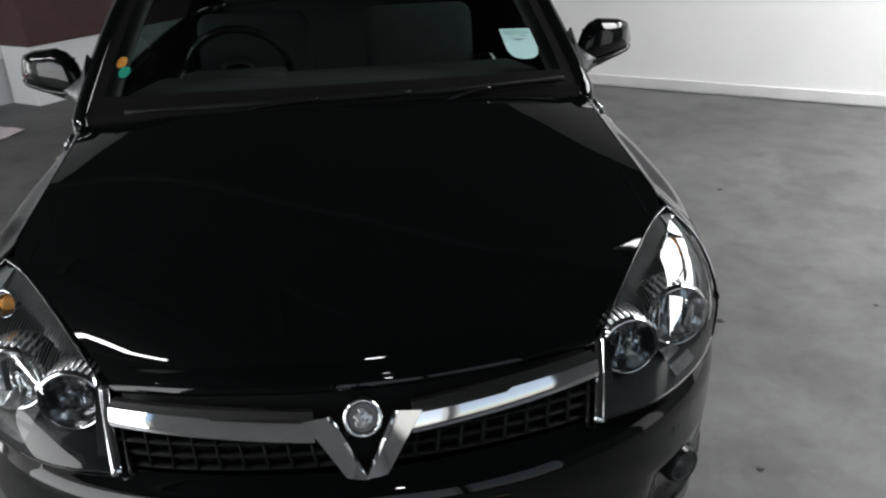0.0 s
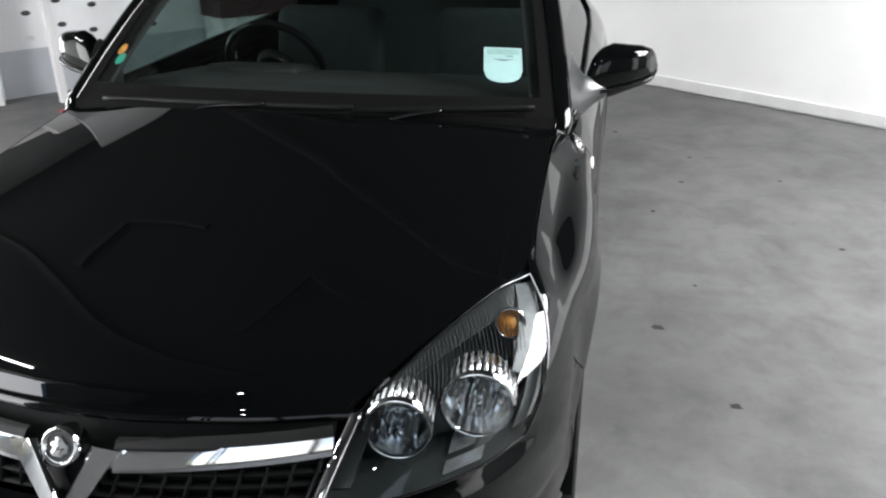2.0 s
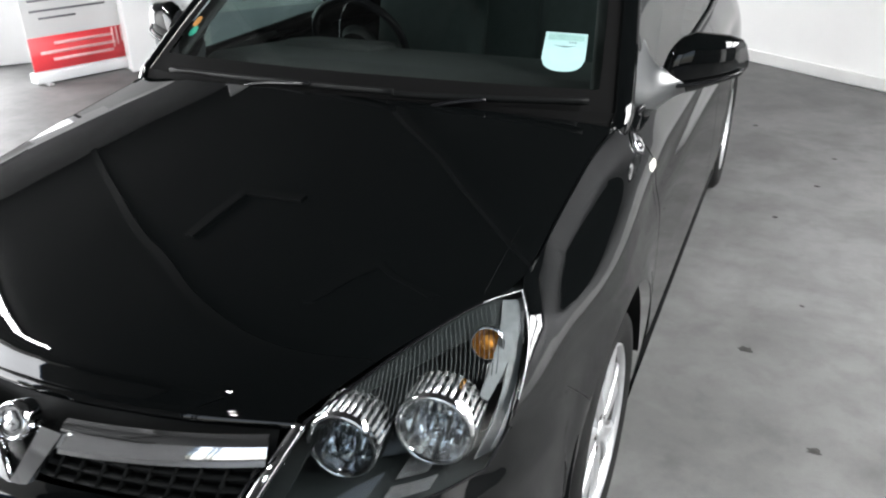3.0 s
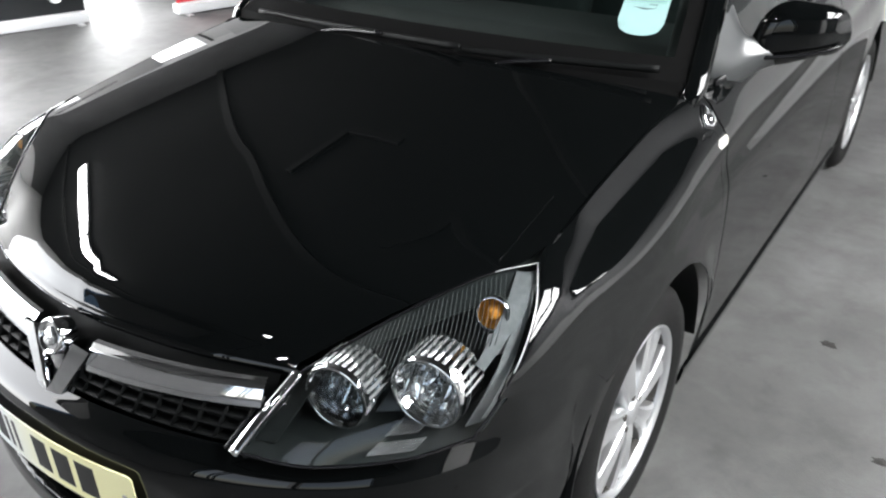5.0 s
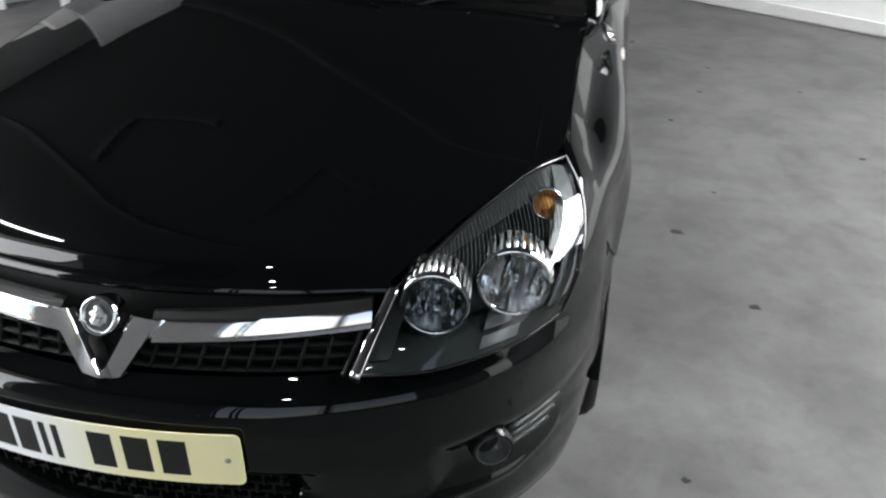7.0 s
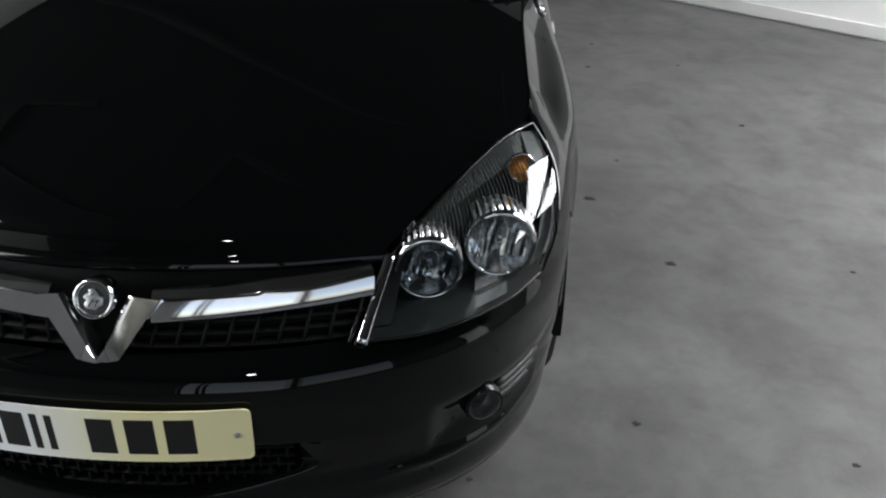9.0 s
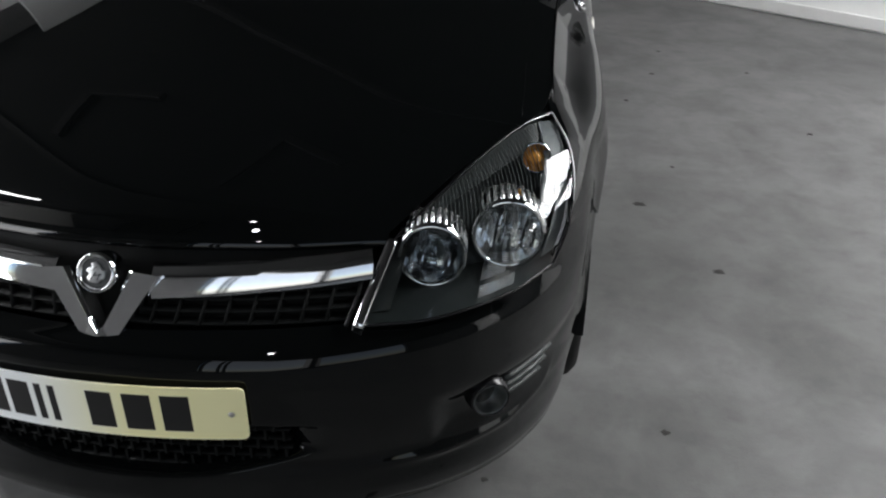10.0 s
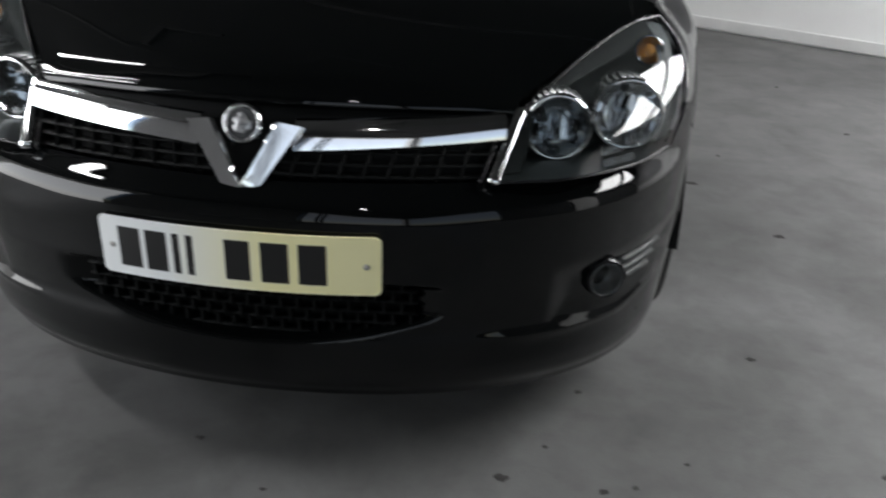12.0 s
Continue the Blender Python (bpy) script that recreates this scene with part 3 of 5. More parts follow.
# wings, doors, quarters
for s in (1, -1):
    wing_top = lambda y: eased(y, TOP_Y, TOP_Z, 0.04)
    g = flank_panel(0.332, 1.296, lambda y: ramp(y, (0.33, 0.52, 0.60, 0.64, 0.66, 1.2), (0.696, 0.672, 0.602, 0.56, 0.30, 0.20)), wing_top, 90, 64, HUB_Y)
    # the flat top strip that meets the bonnet
    edge = spline(SIDE_EDGE, 60)
    wide = []
    for col in g:
        top = col[-1]
        q = min(1.0, max(0.0, (top[1] - 0.535) / 0.05))
        inner = np.array([np.interp(top[1], edge[:, 1], edge[:, 0]) + 0.003, top[1], np.interp(top[1], edge[:, 1], edge[:, 2])])
        inner = top + (inner - top) * q
        wide.append(list(col) + [top + (inner - top) * f for f in (0.33, 0.66, 1.0)] + [inner + np.array([0, 0, -0.012])])
    g = np.array(wide)
    wing = part("front_wing", sheet(side_of(g, s), flip=s > 0), PAINT, car)
    sharpen(thick(wing, 0.003), 40)
    door = part("door", sheet(side_of(flank_panel(1.303, 2.62, lambda y: 0.235, wing_top, 40, 40), s), flip=s > 0), PAINT, car, "black car door with a body-colour handle")
    thick(door, 0.003)
    h = swept(spline(((s * 0.862, 2.28, 0.835), (s * 0.892, 2.32, 0.84), (s * 0.895, 2.42, 0.843), (s * 0.865, 2.47, 0.845)), 16), 0.011, 0.016)
    part("handle", h, PAINT, door)
    quarter = part("rear_quarter", sheet(side_of(flank_panel(2.627, 4.2, lambda y: 0.22, wing_top, 80, 40, REAR_Y), s), flip=s > 0), PAINT, car)
    thick(quarter, 0.003)
    sill = part("sill", sheet(side_of(flank_panel(1.2, 3.15, lambda y: 0.175, lambda y: 0.232, 20, 4), s), flip=s > 0), PAINT, car)
    thick(sill, 0.01)
    base = coons(spline([(s * 0.70, 1.245, 0.942), (s * 0.757, 1.245, 0.949)], 6), spline([(s * 0.70, 1.40, 0.972), (s * 0.79, 1.40, 0.963)], 6), spline([(s * 0.70, 1.245, 0.942), (s * 0.70, 1.40, 0.972)], 6), spline([(s * 0.757, 1.245, 0.949), (s * 0.79, 1.40, 0.963)], 6))
    thick(part("pillar_base", sheet(base, flip=s < 0), PAINT, car), 0.006, 0)
    # lined arches
    for hub in (HUB_Y, REAR_Y):
        rows = []
        for x in (0.862, 0.80, 0.62, 0.60):
            r = ARCH + (0.002 if x > 0.61 else -0.18)
            rows.append([(s * x, hub + BEHIND - r * math.cos(math.pi * i / 32), HUB_Z + r * math.sin(math.pi * i / 32)) for i in range(33)])
        thick(part("wheel_arch", sheet(rows), PLASTIC, car), 0.004, 1.0)

# closing skin behind the lamps, the nose and the cabin floor
part("underbody", block((1.2, 3.9, 0.12), pose(0, 2.2, 0.2), 0.03), PLASTIC, car)
g = []
for i in range(41):
    phi = math.asin(i / 40 * 0.49)
    g.append([plan(phi, z, 0.11 + 0.1 * (z - 0.3), y_nose=-0.03 if z < 0.6 else 0.02) for z in (0.2, 0.4, 0.55, 0.60, 0.66, 0.70)])
part("nose_panel", sheet(mirrored(g)), PLASTIC, car)

# tail
rear = []
for j in range(21):
    z = 0.25 + 0.73 * j / 20
    e = flank(4.2, z)
    rear.append([(e.x * x, 4.2 + 0.06 * (1 - x * x) - 0.1 * max(0, z - 0.7), z) for x in np.linspace(-1, 1, 25)])
thick(part("tailgate", sheet(rear), PAINT, car), 0.004, 1.0)

# cabin
WS_BASE = ((0, 1.125, 0.99), (0.25, 1.138, 0.988), (0.52, 1.178, 0.982), (0.745, 1.262, 0.968))
WS_TOP = ((0, 1.81, 1.405), (0.25, 1.815, 1.40), (0.48, 1.84, 1.385), (0.615, 1.87, 1.362))
WS_SIDE = ((0.745, 1.262, 0.968), (0.71, 1.44, 1.105), (0.665, 1.65, 1.25), (0.615, 1.87, 1.362))
WS_MID = ((0, 1.125, 0.99), (0, 1.345, 1.135), (0, 1.57, 1.276), (0, 1.81, 1.405))
screen_grid = coons(spline(WS_BASE, 24), spline(WS_TOP, 24), spline(WS_MID, 24), spline(WS_SIDE, 24))
screen = part("windscreen", sheet(mirrored(screen_grid)), SCREEN, car, "dark green-tinted windscreen")
screen.visible_shadow = False


def on_screen(u, v, off=0.0):
    """A point of the windscreen: u 0 to 1 from the middle to its edge (minus: the other half), v from base to top."""
    a, b = abs(u) * 24, v * 24
    i, j = min(23, int(a)), min(23, int(b))
    f, h = a - i, b - j
    p = (screen_grid[i, j] * (1 - f) + screen_grid[i + 1, j] * f) * (1 - h) + (screen_grid[i, j + 1] * (1 - f) + screen_grid[i + 1, j + 1] * f) * h
    return Vector((math.copysign(p[0], u), p[1] - off * 0.5, p[2] + off * 0.86))


# black border printed on the glass, and the cowl
border = np.array([[on_screen(i / 24, v, 0.002) for v in (0.0, 0.03, 0.07, 0.11)] for i in range(25)])
part("screen_border", sheet(mirrored(border)), COWL_BLACK, screen, "black printed lower border of the glass")
for s in (1, -1):
    side_border = np.array([[on_screen(s * u, v / 16, 0.002) for u in (0.942, 0.96, 0.98, 1.0)] for v in range(17)])
    part("screen_border", sheet(side_border), COWL_BLACK, screen)
cowl = coons(spline([(x, y + 0.004, z - 0.012) for x, y, z in COWL], 24), spline([(x, y + 0.012, z + 0.006) for x, y, z in WS_BASE], 24), spline([(0, 1.114, 0.988), (0, 1.12, 0.984), (0, 1.137, 0.996)], 4), spline([(0.748, 1.239, 0.941), (0.746, 1.255, 0.945), (0.745, 1.274, 0.974)], 4))
thick(part("cowl", sheet(mirrored(cowl)), COWL_BLACK, car), 0.01, 1.0)

RAIL = ((0.615, 1.87, 1.362), (0.585, 2.5, 1.392), (0.565, 3.1, 1.37), (0.53, 3.62, 1.30))
roof = coons(spline([(0, 1.81, 1.405), (0, 2.4, 1.447), (0, 3.0, 1.43), (0, 3.70, 1.335)], 30), spline(RAIL, 30), spline(WS_TOP, 16), spline([(0, 3.70, 1.335), (0.3, 3.68, 1.325), (0.53, 3.62, 1.30)], 16))
thick(part("roof", sheet(mirrored(np.swapaxes(roof, 0, 1)), flip=True), PAINT, car), 0.02, 1.0)
rg = coons(spline([(0, 3.70, 1.335), (0, 3.92, 1.18), (0, 4.16, 0.985)], 16), spline([(0.53, 3.62, 1.30), (0.60, 3.86, 1.15), (0.63, 4.14, 0.98)], 16), spline([(0, 3.70, 1.335), (0.3, 3.68, 1.325), (0.53, 3.62, 1.30)], 16), spline([(0, 4.16, 0.985), (0.35, 4.155, 0.985), (0.63, 4.14, 0.98)], 16))
part("rear_window", sheet(mirrored(np.swapaxes(rg, 0, 1)), flip=True), SIDE_GLASS, car)
for s in (1, -1):
    belt = [(s * ramp(y, TOP_Y, TOP_X), y, ramp(y, TOP_Y, TOP_Z)) for y in np.linspace(1.36, 3.25, 21)]
    top = spline([(s * x, y, z) for x, y, z in RAIL], 20)
    top = np.array([(s * 0.738, 1.39, 0.99)] + [tuple(p) for p in spline([(s * 0.662, 1.71, 1.24), (s * 0.61, 1.95, 1.36), (s * 0.585, 2.5, 1.388), (s * 0.565, 3.1, 1.365)], 19)])
    g = coons(np.array(belt), top, spline([belt[0], top[0]], 6), spline([belt[-1], top[-1]], 6))
    part("side_window", sheet(g), SIDE_GLASS, car)
    strip = [Vector(p) + Vector((s * 0.006, 0, 0.004)) for p in belt]
    part("belt_strip", swept(strip, 0.006, 0.009, power=0.6), GLOSSY_PLASTIC, car)
    # the pillar's foot runs down behind the wing
    pil = [Vector((s * 0.745, 1.21, 0.893))] + [Vector((s * (x + 0.018), y + 0.018, z)) for x, y, z in spline(WS_SIDE, 20)]
    part("a_pillar", swept(pil, 0.026, 0.02, n=12, power=0.7, up=(s * 0.5, -0.6, 0.6)), PAINT, car)
    part("pillar_trim", swept([Vector((s * (x - 0.035), y + 0.03, z - 0.012)) for x, y, z in spline(WS_SIDE, 20)], 0.042, 0.012, n=12, power=0.7, up=(s * 0.3, -0.6, 0.7)), TRIM, car)
    c = coons(spline([(s * 0.77, 3.25, 0.995), (s * 0.74, 3.7, 1.0), (s * 0.63, 4.14, 0.98)], 14), spline([(s * 0.565, 3.1, 1.365), (s * 0.55, 3.4, 1.335), (s * 0.53, 3.62, 1.30)], 14), spline([(s * 0.77, 3.25, 0.995), (s * 0.565, 3.1, 1.365)], 8), spline([(s * 0.63, 4.14, 0.98), (s * 0.60, 3.86, 1.15), (s * 0.53, 3.62, 1.30)], 8))
    thick(part("c_pillar", sheet(c), PAINT, car), 0.01, 0)
    part("rear_lamp", sheet([[Vector((s * p[0], p[1], p[2])) for p in [flank(y, z) + Vector((0.006, 0.002, 0)) for z in np.linspace(0.72, 0.94, 6)]] for y in np.linspace(4.02, 4.2, 8)]), RED, car)

# front grille: black bars behind a chrome bar and a chevron
GR_LOW, GR_HIGH = 0.606, 0.70
grille = part("grille", sheet(mirrored([[plan(phi_at(0.47 * i / 30, 0.6), z, 0.055, y_nose=ramp(z, (0.6, 0.72), (-0.012, 0.062)), w=0.872) for z in np.linspace(GR_LOW - 0.01, GR_HIGH + 0.02, 5)] for i in range(31)])), PLASTIC, car, "black plastic grille of small upright cells")


def grille_point(x, z, push=0.0):
    p = plan(math.asin(min(1, abs(x) / 0.872)), z, push, y_nose=ramp(z, (0.6, 0.72), (-0.012, 0.062)), w=0.872)
    return Vector((math.copysign(p.x, x), p.y, z))


for k in range(-10, 11):
    x = k * 0.0435
    if abs(x) > 0.02:
        lean = 0.012 * (1 if x > 0 else -1)
        part("slat", swept([grille_point(x + lean * q, GR_LOW + (0.042 + 0.05 * abs(x)) * q, 0.024) for q in (0, 0.5, 1)], 0.004, 0.012, n=6, up=(0, 1, 0)), PLASTIC, grille)
for z in (0.612, 0.630, 0.648):
    for s in (1, -1):
        part("rail", swept([grille_point(s * x, z, 0.024) for x in np.linspace(0.03, 0.455, 16)], 0.012, 0.003, n=6), PLASTIC, grille)


def bar_point(x, z_mid, z, push):
    """The bar leans back with the nose."""
    p = grille_point(x, z_mid + 0.68 * (z - z_mid), push)
    return Vector((p.x, p.y, z))


# chrome bar either side of the chevron
for s in (1, -1):
    rows = []
    for x in np.linspace(0.088, 0.458, 30):
        f = (x - 0.06) / 0.398
        z0, z1 = 0.645 + 0.026 * f, 0.697 + 0.017 * f
        h = z1 - z0
        face = [(0.014 * (q - 0.45) ** 2, z0 + q * h) for q in (0.08, 0.2, 0.32, 0.44, 0.56, 0.68, 0.8)]
        prof = ((0.030, z0 + 0.002), (0.006, z0), *face, (0.005, z1 - 0.007), (0.010, z1 + 0.0), (0.02, z1 + 0.001))
        rows.append([Vector((s * p.x, p.y, p.z)) for p in [bar_point(x, 0.5 * (z0 + z1), z, d) for d, z in prof]])
    bar = part("chrome_bar", sheet(rows, flip=s < 0), CHROME, car, "polished chrome grille bar")
    sharpen(thick(bar, 0.003, -1), 30)

# chevron and round badge
tilt = math.degrees(math.atan2(0.05, 0.128))
vm = pose(0, -0.006, 0.572, 90 - tilt, 0, 0)
bm = bmesh.new()
for s in (1, -1):
    # each arm is folded along its length
    a1, b0, b1 = Vector((s * 0.025, 0, 0)), Vector((s * 0.054, 0.134, 0)), Vector((s * 0.108, 0.128, 0))
    rows = [(Vector((0, 0, 0)), Vector((0, 0.024, 0))), (Vector((s * 0.025, 0.0, 0)), Vector((s * 0.010, 0.044, 0)))] + [(a1.lerp(b1, q), Vector((s * 0.010, 0.044, 0)).lerp(b0, q)) for q in np.linspace(0.1, 1, 10)]
    gridv = []
    for lo, hi in rows:
        d = hi - lo
        gridv.append([vm @ (lo + d * f + Vector((0, 0, hh))) for f, hh in ((0, -0.03), (0, 0.004), (0.04, 0.009), (0.72, 0.013), (0.84, 0.014), (0.96, 0.009), (1, 0.003), (1, -0.03))])
    sheet(gridv, flip=s < 0, bm=bm)
chevron = part("chevron", bm, CHROME, car, "chrome chevron under the badge")
sharpen(chevron, 25)
bm_m = frame_of((0, -1, 0.42), (0, 0.036, 0.692))
badge = part("badge", turned([(0, 0.012), (0.024, 0.012), (0.027, 0.010), (0.028, 0.015), (0.031, 0.019), (0.0345, 0.015), (0.036, 0.006), (0.036, -0.02)], bm_m, 48), CHROME, car, "round chrome badge with a plain raised emblem")
part("field", turned([(0, 0.0125), (0.026, 0.0125)], bm_m, 40), BADGE_FIELD, badge)
emblem = part("emblem", prism([(-0.012, -0.016), (0.004, -0.018), (0.010, -0.012), (0.016, -0.010), (0.018, 0.004), (0.011, 0.006), (0.008, 0.012), (0.001, 0.019), (-0.008, 0.016), (-0.005, 0.009), (-0.012, 0.009), (-0.017, 0.003), (-0.010, -0.002), (-0.015, -0.008)], 0.005, bm_m @ pose(0, 0, 0.012), 0.0015), ALLOY, badge)
for x0, y0, x1, y1 in ((-0.008, -0.012, 0.002, 0.002), (0.004, -0.012, 0.009, 0.0), (-0.004, 0.006, 0.004, 0.012), (0.0, -0.004, 0.012, -0.002)):
    part("groove", swept([bm_m @ Vector((x0 + (x1 - x0) * q, y0 + (y1 - y0) * q, 0.0172)) for q in (0, 0.5, 1)], 0.0012, 0.0006, n=6), GLOSSY_PLASTIC, badge)

# number plate bent to the bumper
PL0, PL1 = 0.413, 0.527


def plate_point(x, z, off):
    p = plan(math.asin(min(1, abs(x) / 0.872)), 0.48, -off, y_nose=-0.053, w=0.872)
    return Vector((math.copysign(p.x, x), p.y, z))


xs = np.concatenate([-0.26 + 0.012 * np.array((0, 0.04, 0.13, 0.3, 0.55, 0.8)), np.linspace(-0.248, 0.248, 37), 0.26 - 0.012 * np.array((0.8, 0.55, 0.3, 0.13, 0.04, 0))])
rows = []
for x in xs:
    c = max(0.0, abs(x) - 0.248)
    cut = 0.012 - math.sqrt(max(0.0, 0.012 ** 2 - c * c))
    rows.append([plate_point(x, z, 0.004) for z in np.linspace(PL0 + cut, PL1 - cut, 5)])
plate = part("number_plate", sheet(rows), PLATE, car, "white to pale yellow number plate with dark bars")
thick(plate, 0.003, 1.0)
for x, w in ((-0.200, 0.044), (-0.147, 0.042), (-0.108, 0.013), (-0.082, 0.013), (0.006, 0.046), (0.073, 0.05), (0.140, 0.05)):
    bar = part("plate_bar", sheet([[plate_point(x + w * f, z, 0.0062) for z in (0.431, 0.47, 0.509)] for f in (-0.5, -0.25, 0, 0.25, 0.5)]), INK, plate)
    thick(bar, 0.001, 1.0)
part("maker_bar", sheet([[plate_point(x, z, 0.0062) for z in (0.4185, 0.4215)] for x in np.linspace(-0.09, -0.03, 6)]), GREY_INK, plate)
for x in (-0.236, 0.234):
    part("screw_cap", turned([(0, 0.004), (0.005, 0.0035), (0.0065, 0)], frame_of((0.25 * x, -1, 0), plate_point(x, 0.47, 0.005))), STEEL, plate)

# lower grille cells below and beside the plate
low_grille = part("lower_grille", sheet(mirrored([[plan(phi_at(0.345 * i / 30, 0.4), z, 0.046) for z in np.linspace(0.28, 0.45, 6)] for i in range(31)])), PLASTIC, car, "black plastic honeycomb lower grille")
for r in range(6):
    z = 0.304 + 0.025 * r
    for s in (1, -1):
        part("rail", swept([Vector((s * p.x, p.y, z)) for p in [plan(phi_at(x, 0.4), z, 0.033 * (1 - (x / 0.40) ** 4)) for x in np.linspace(0, 0.325, 18)]], 0.010, 0.003, n=6), PLASTIC, low_grille)
for r in range(5):
    for k in range(-10, 11):
        x = k * 0.033 + (0.0165 if r % 2 else 0)
        if abs(x) < 0.315:
            z = 0.304 + 0.025 * r
            p = plan(phi_at(abs(x), 0.4), z + 0.0125, 0.033 * (1 - (abs(x) / 0.40) ** 4))
            part("cell_wall", block((0.005, 0.024, 0.024), pose(math.copysign(p.x, x), p.y, z, 0, 0, 12 * x)), PLASTIC, low_grille, smooth=False)

# headlamps


def headlamp(s):
    inner = spline([(0.446, 0.06, 0.610), (0.462, 0.115, 0.655), (0.484, 0.196, 0.712)], 16)
    upper = spline([(0.484, 0.196, 0.712), (0.585, 0.332, 0.785), (0.68, 0.464, 0.832), (0.747, 0.543, 0.842)], 40)
    outer = spline([(0.772, 0.292, 0.632), (0.795, 0.335, 0.694), (0.80, 0.40, 0.752), (0.785, 0.47, 0.803), (0.747, 0.543, 0.842)], 16)
    lower = spline([(0.446, 0.06, 0.610), (0.57, 0.098, 0.614), (0.695, 0.196, 0.618), (0.772, 0.292, 0.632)], 40)
    g = coons(lower, upper, inner, outer, 0.012)
    body = part("headlamp", sheet(side_of(g - np.array([0, -0.15, 0.02]), s), flip=s < 0), SMOKED, car, "clear headlamp with twin round reflectors and an amber bulb")

    def at_lamp(p):
        return Vector((s * p[0], p[1], p[2]))

    lens = part("lens", sheet(side_of(g, s), flip=s < 0), LENS, body, "clear plastic lamp cover")
    lens.visible_shadow = False
    # side walls between the cover and the bowl
    for edge in (inner, upper, outer, lower):
        part("rim_wall", sheet([[at_lamp(p), at_lamp(p - np.array([0, -0.15, 0.02]))] for p in edge]), SMOKED, body)
    seal = [at_lamp(p) for p in np.concatenate([lower, outer[1:], upper[::-1][1:], inner[::-1][1:]])]
    part("seal", swept(seal, 0.003, n=6), GLOSSY_PLASTIC, body)
    # a bright strip for the glint on the cover's edge along wing and bonnet
    edge = [at_lamp(p + np.array([0.001, -0.003, 0.002])) for p in np.concatenate([outer[6:], upper[::-1][1:8]])]
    part("edge_glint", swept(edge, 0.0009, n=6), SATIN, body, "bright line for the glint along the cover's edge")
    # chrome strip along the inner edge
    strip = [at_lamp(p + np.array([-0.004, -0.006, 0.0])) for p in inner]
    part("chrome_strip", swept(strip, 0.010, 0.006, n=10, power=0.6, up=(0, -0.6, 0.5)), CHROME, body)
    strip = [at_lamp(p + np.array([-0.026, -0.002, -0.002])) for p in inner[:10]]
    part("black_strip", swept(strip, 0.004, 0.006, n=8, up=(0, -0.6, 0.5)), GLOSSY_PLASTIC, body)
    # twin bowls
    for (cx, cy, cz, r, depth) in ((0.549, 0.222, 0.678, 0.056, 0.06), (0.683, 0.302, 0.692, 0.062, 0.065)):
        m = frame_of((s * 0.12, -1, 0.05), (s * cx, cy - 0.02, cz))
        prof = [(0.006, -depth)] + [(r * math.sqrt(q), -depth * (1 - q)) for q in (0.05, 0.15, 0.3, 0.45, 0.6, 0.75, 0.9, 1.0)]
        bowl = turned(prof, m, 22 if cx > 0.6 else 40)
        part("reflector", bowl, REFLECTOR, body, "mirror-bright lamp bowl", smooth=cx < 0.6)
        part("ring", turned([(r - 0.002, -0.006), (r, 0.003), (r + 0.004, 0.005), (r + 0.008, 0.002), (r + 0.009, -0.03), (r + 0.009, -0.075)], m, 48), CHROME, body)
        if cx < 0.6:
            for k, d in zip(range(-2, 3), ((-0.7, -0.6, 0.35), (-0.4, -0.85, 0.3), (-0.62, -0.7, 0.4), (0.1, -0.95, 0.25), (-0.66, -0.65, 0.3))):
                w = math.sqrt(r * r - (k * 0.017) ** 2) * 0.7
                mk = frame_of((s * d[0], d[1], d[2]), m @ Vector((k * 0.017, 0, -depth * (0.72 - (k * 0.017 / r) ** 2 * 0.6))))
                part("facet", prism([(-0.008, -w), (0.008, -w), (0.008, w), (-0.008, w)], 0.004, mk, 0.001), REFLECTOR, body, smooth=False)
            part("projector", turned([(0.053, -0.03), (0.047, -0.02), (0.034, -0.006), (0.018, 0.003), (0, 0.006)], m, 40), BULB, body, "domed glass lens")
            part("projector_ring", turned([(0.022, -0.044), (0.022, -0.034), (0.025, -0.034), (0.027, -0.044)], m, 32), CHROME, body)
        else:
            for k, d in zip(range(-3, 4), ((-0.68, -0.63, 0.37), (-0.3, -0.9, 0.3), (-0.62, -0.7, 0.32), (-0.7, -0.6, 0.42), (0.05, -0.95, 0.25), (-0.7, -0.62, 0.34), (-0.55, -0.75, 0.45))):
                w = math.sqrt(r * r - (k * 0.015) ** 2) * 0.78
                mk = frame_of((s * d[0], d[1], d[2]), m @ Vector((k * 0.015, 0, -depth * (0.75 - (k * 0.015 / r) ** 2 * 0.7))))
                part("facet", prism([(-0.007, -w), (0.007, -w), (0.007, w), (-0.007, w)], 0.004, mk, 0.001), REFLECTOR, body, smooth=False)
        part("bulb", turned([(0.0065, -depth), (0.0065, -0.02), (0.004, -0.010), (0, -0.008)], m, 16), BULB, body)
        part("bulb_cap", turned([(0, -0.004), (0.006, -0.006), (0.008, -0.016), (0.0075, -0.024)], m, 16), REFLECTOR, body)
        # a row of small upright ribs over each bowl
        for k in range(-4, 8):
            a = radians(s * k * 11)
            p0 = m @ Vector(((r + 0.007) * math.sin(a), (r + 0.007) * math.cos(a), -0.008))
            p1 = m @ Vector(((r + 0.008) * math.sin(a), (r + 0.009) * math.cos(a), -0.075))
            part("rib", swept([p0, p0.lerp(p1, 0.5), p1], 0.0042, 0.003, n=6), SLEEVE, body)
    def inside(u, v, depth):
        """A place behind the cover: u along it, v up it."""
        a, b = u * 40, v * 16
        i, j = min(39, int(a)), min(15, int(b))
        f, h = a - i, b - j
        p = (g[i, j] * (1 - f) + g[i + 1, j] * f) * (1 - h) + (g[i, j + 1] * (1 - f) + g[i + 1, j + 1] * f) * h
        return at_lamp(p + np.array([-0.15 * depth, depth, -0.1 * depth]))

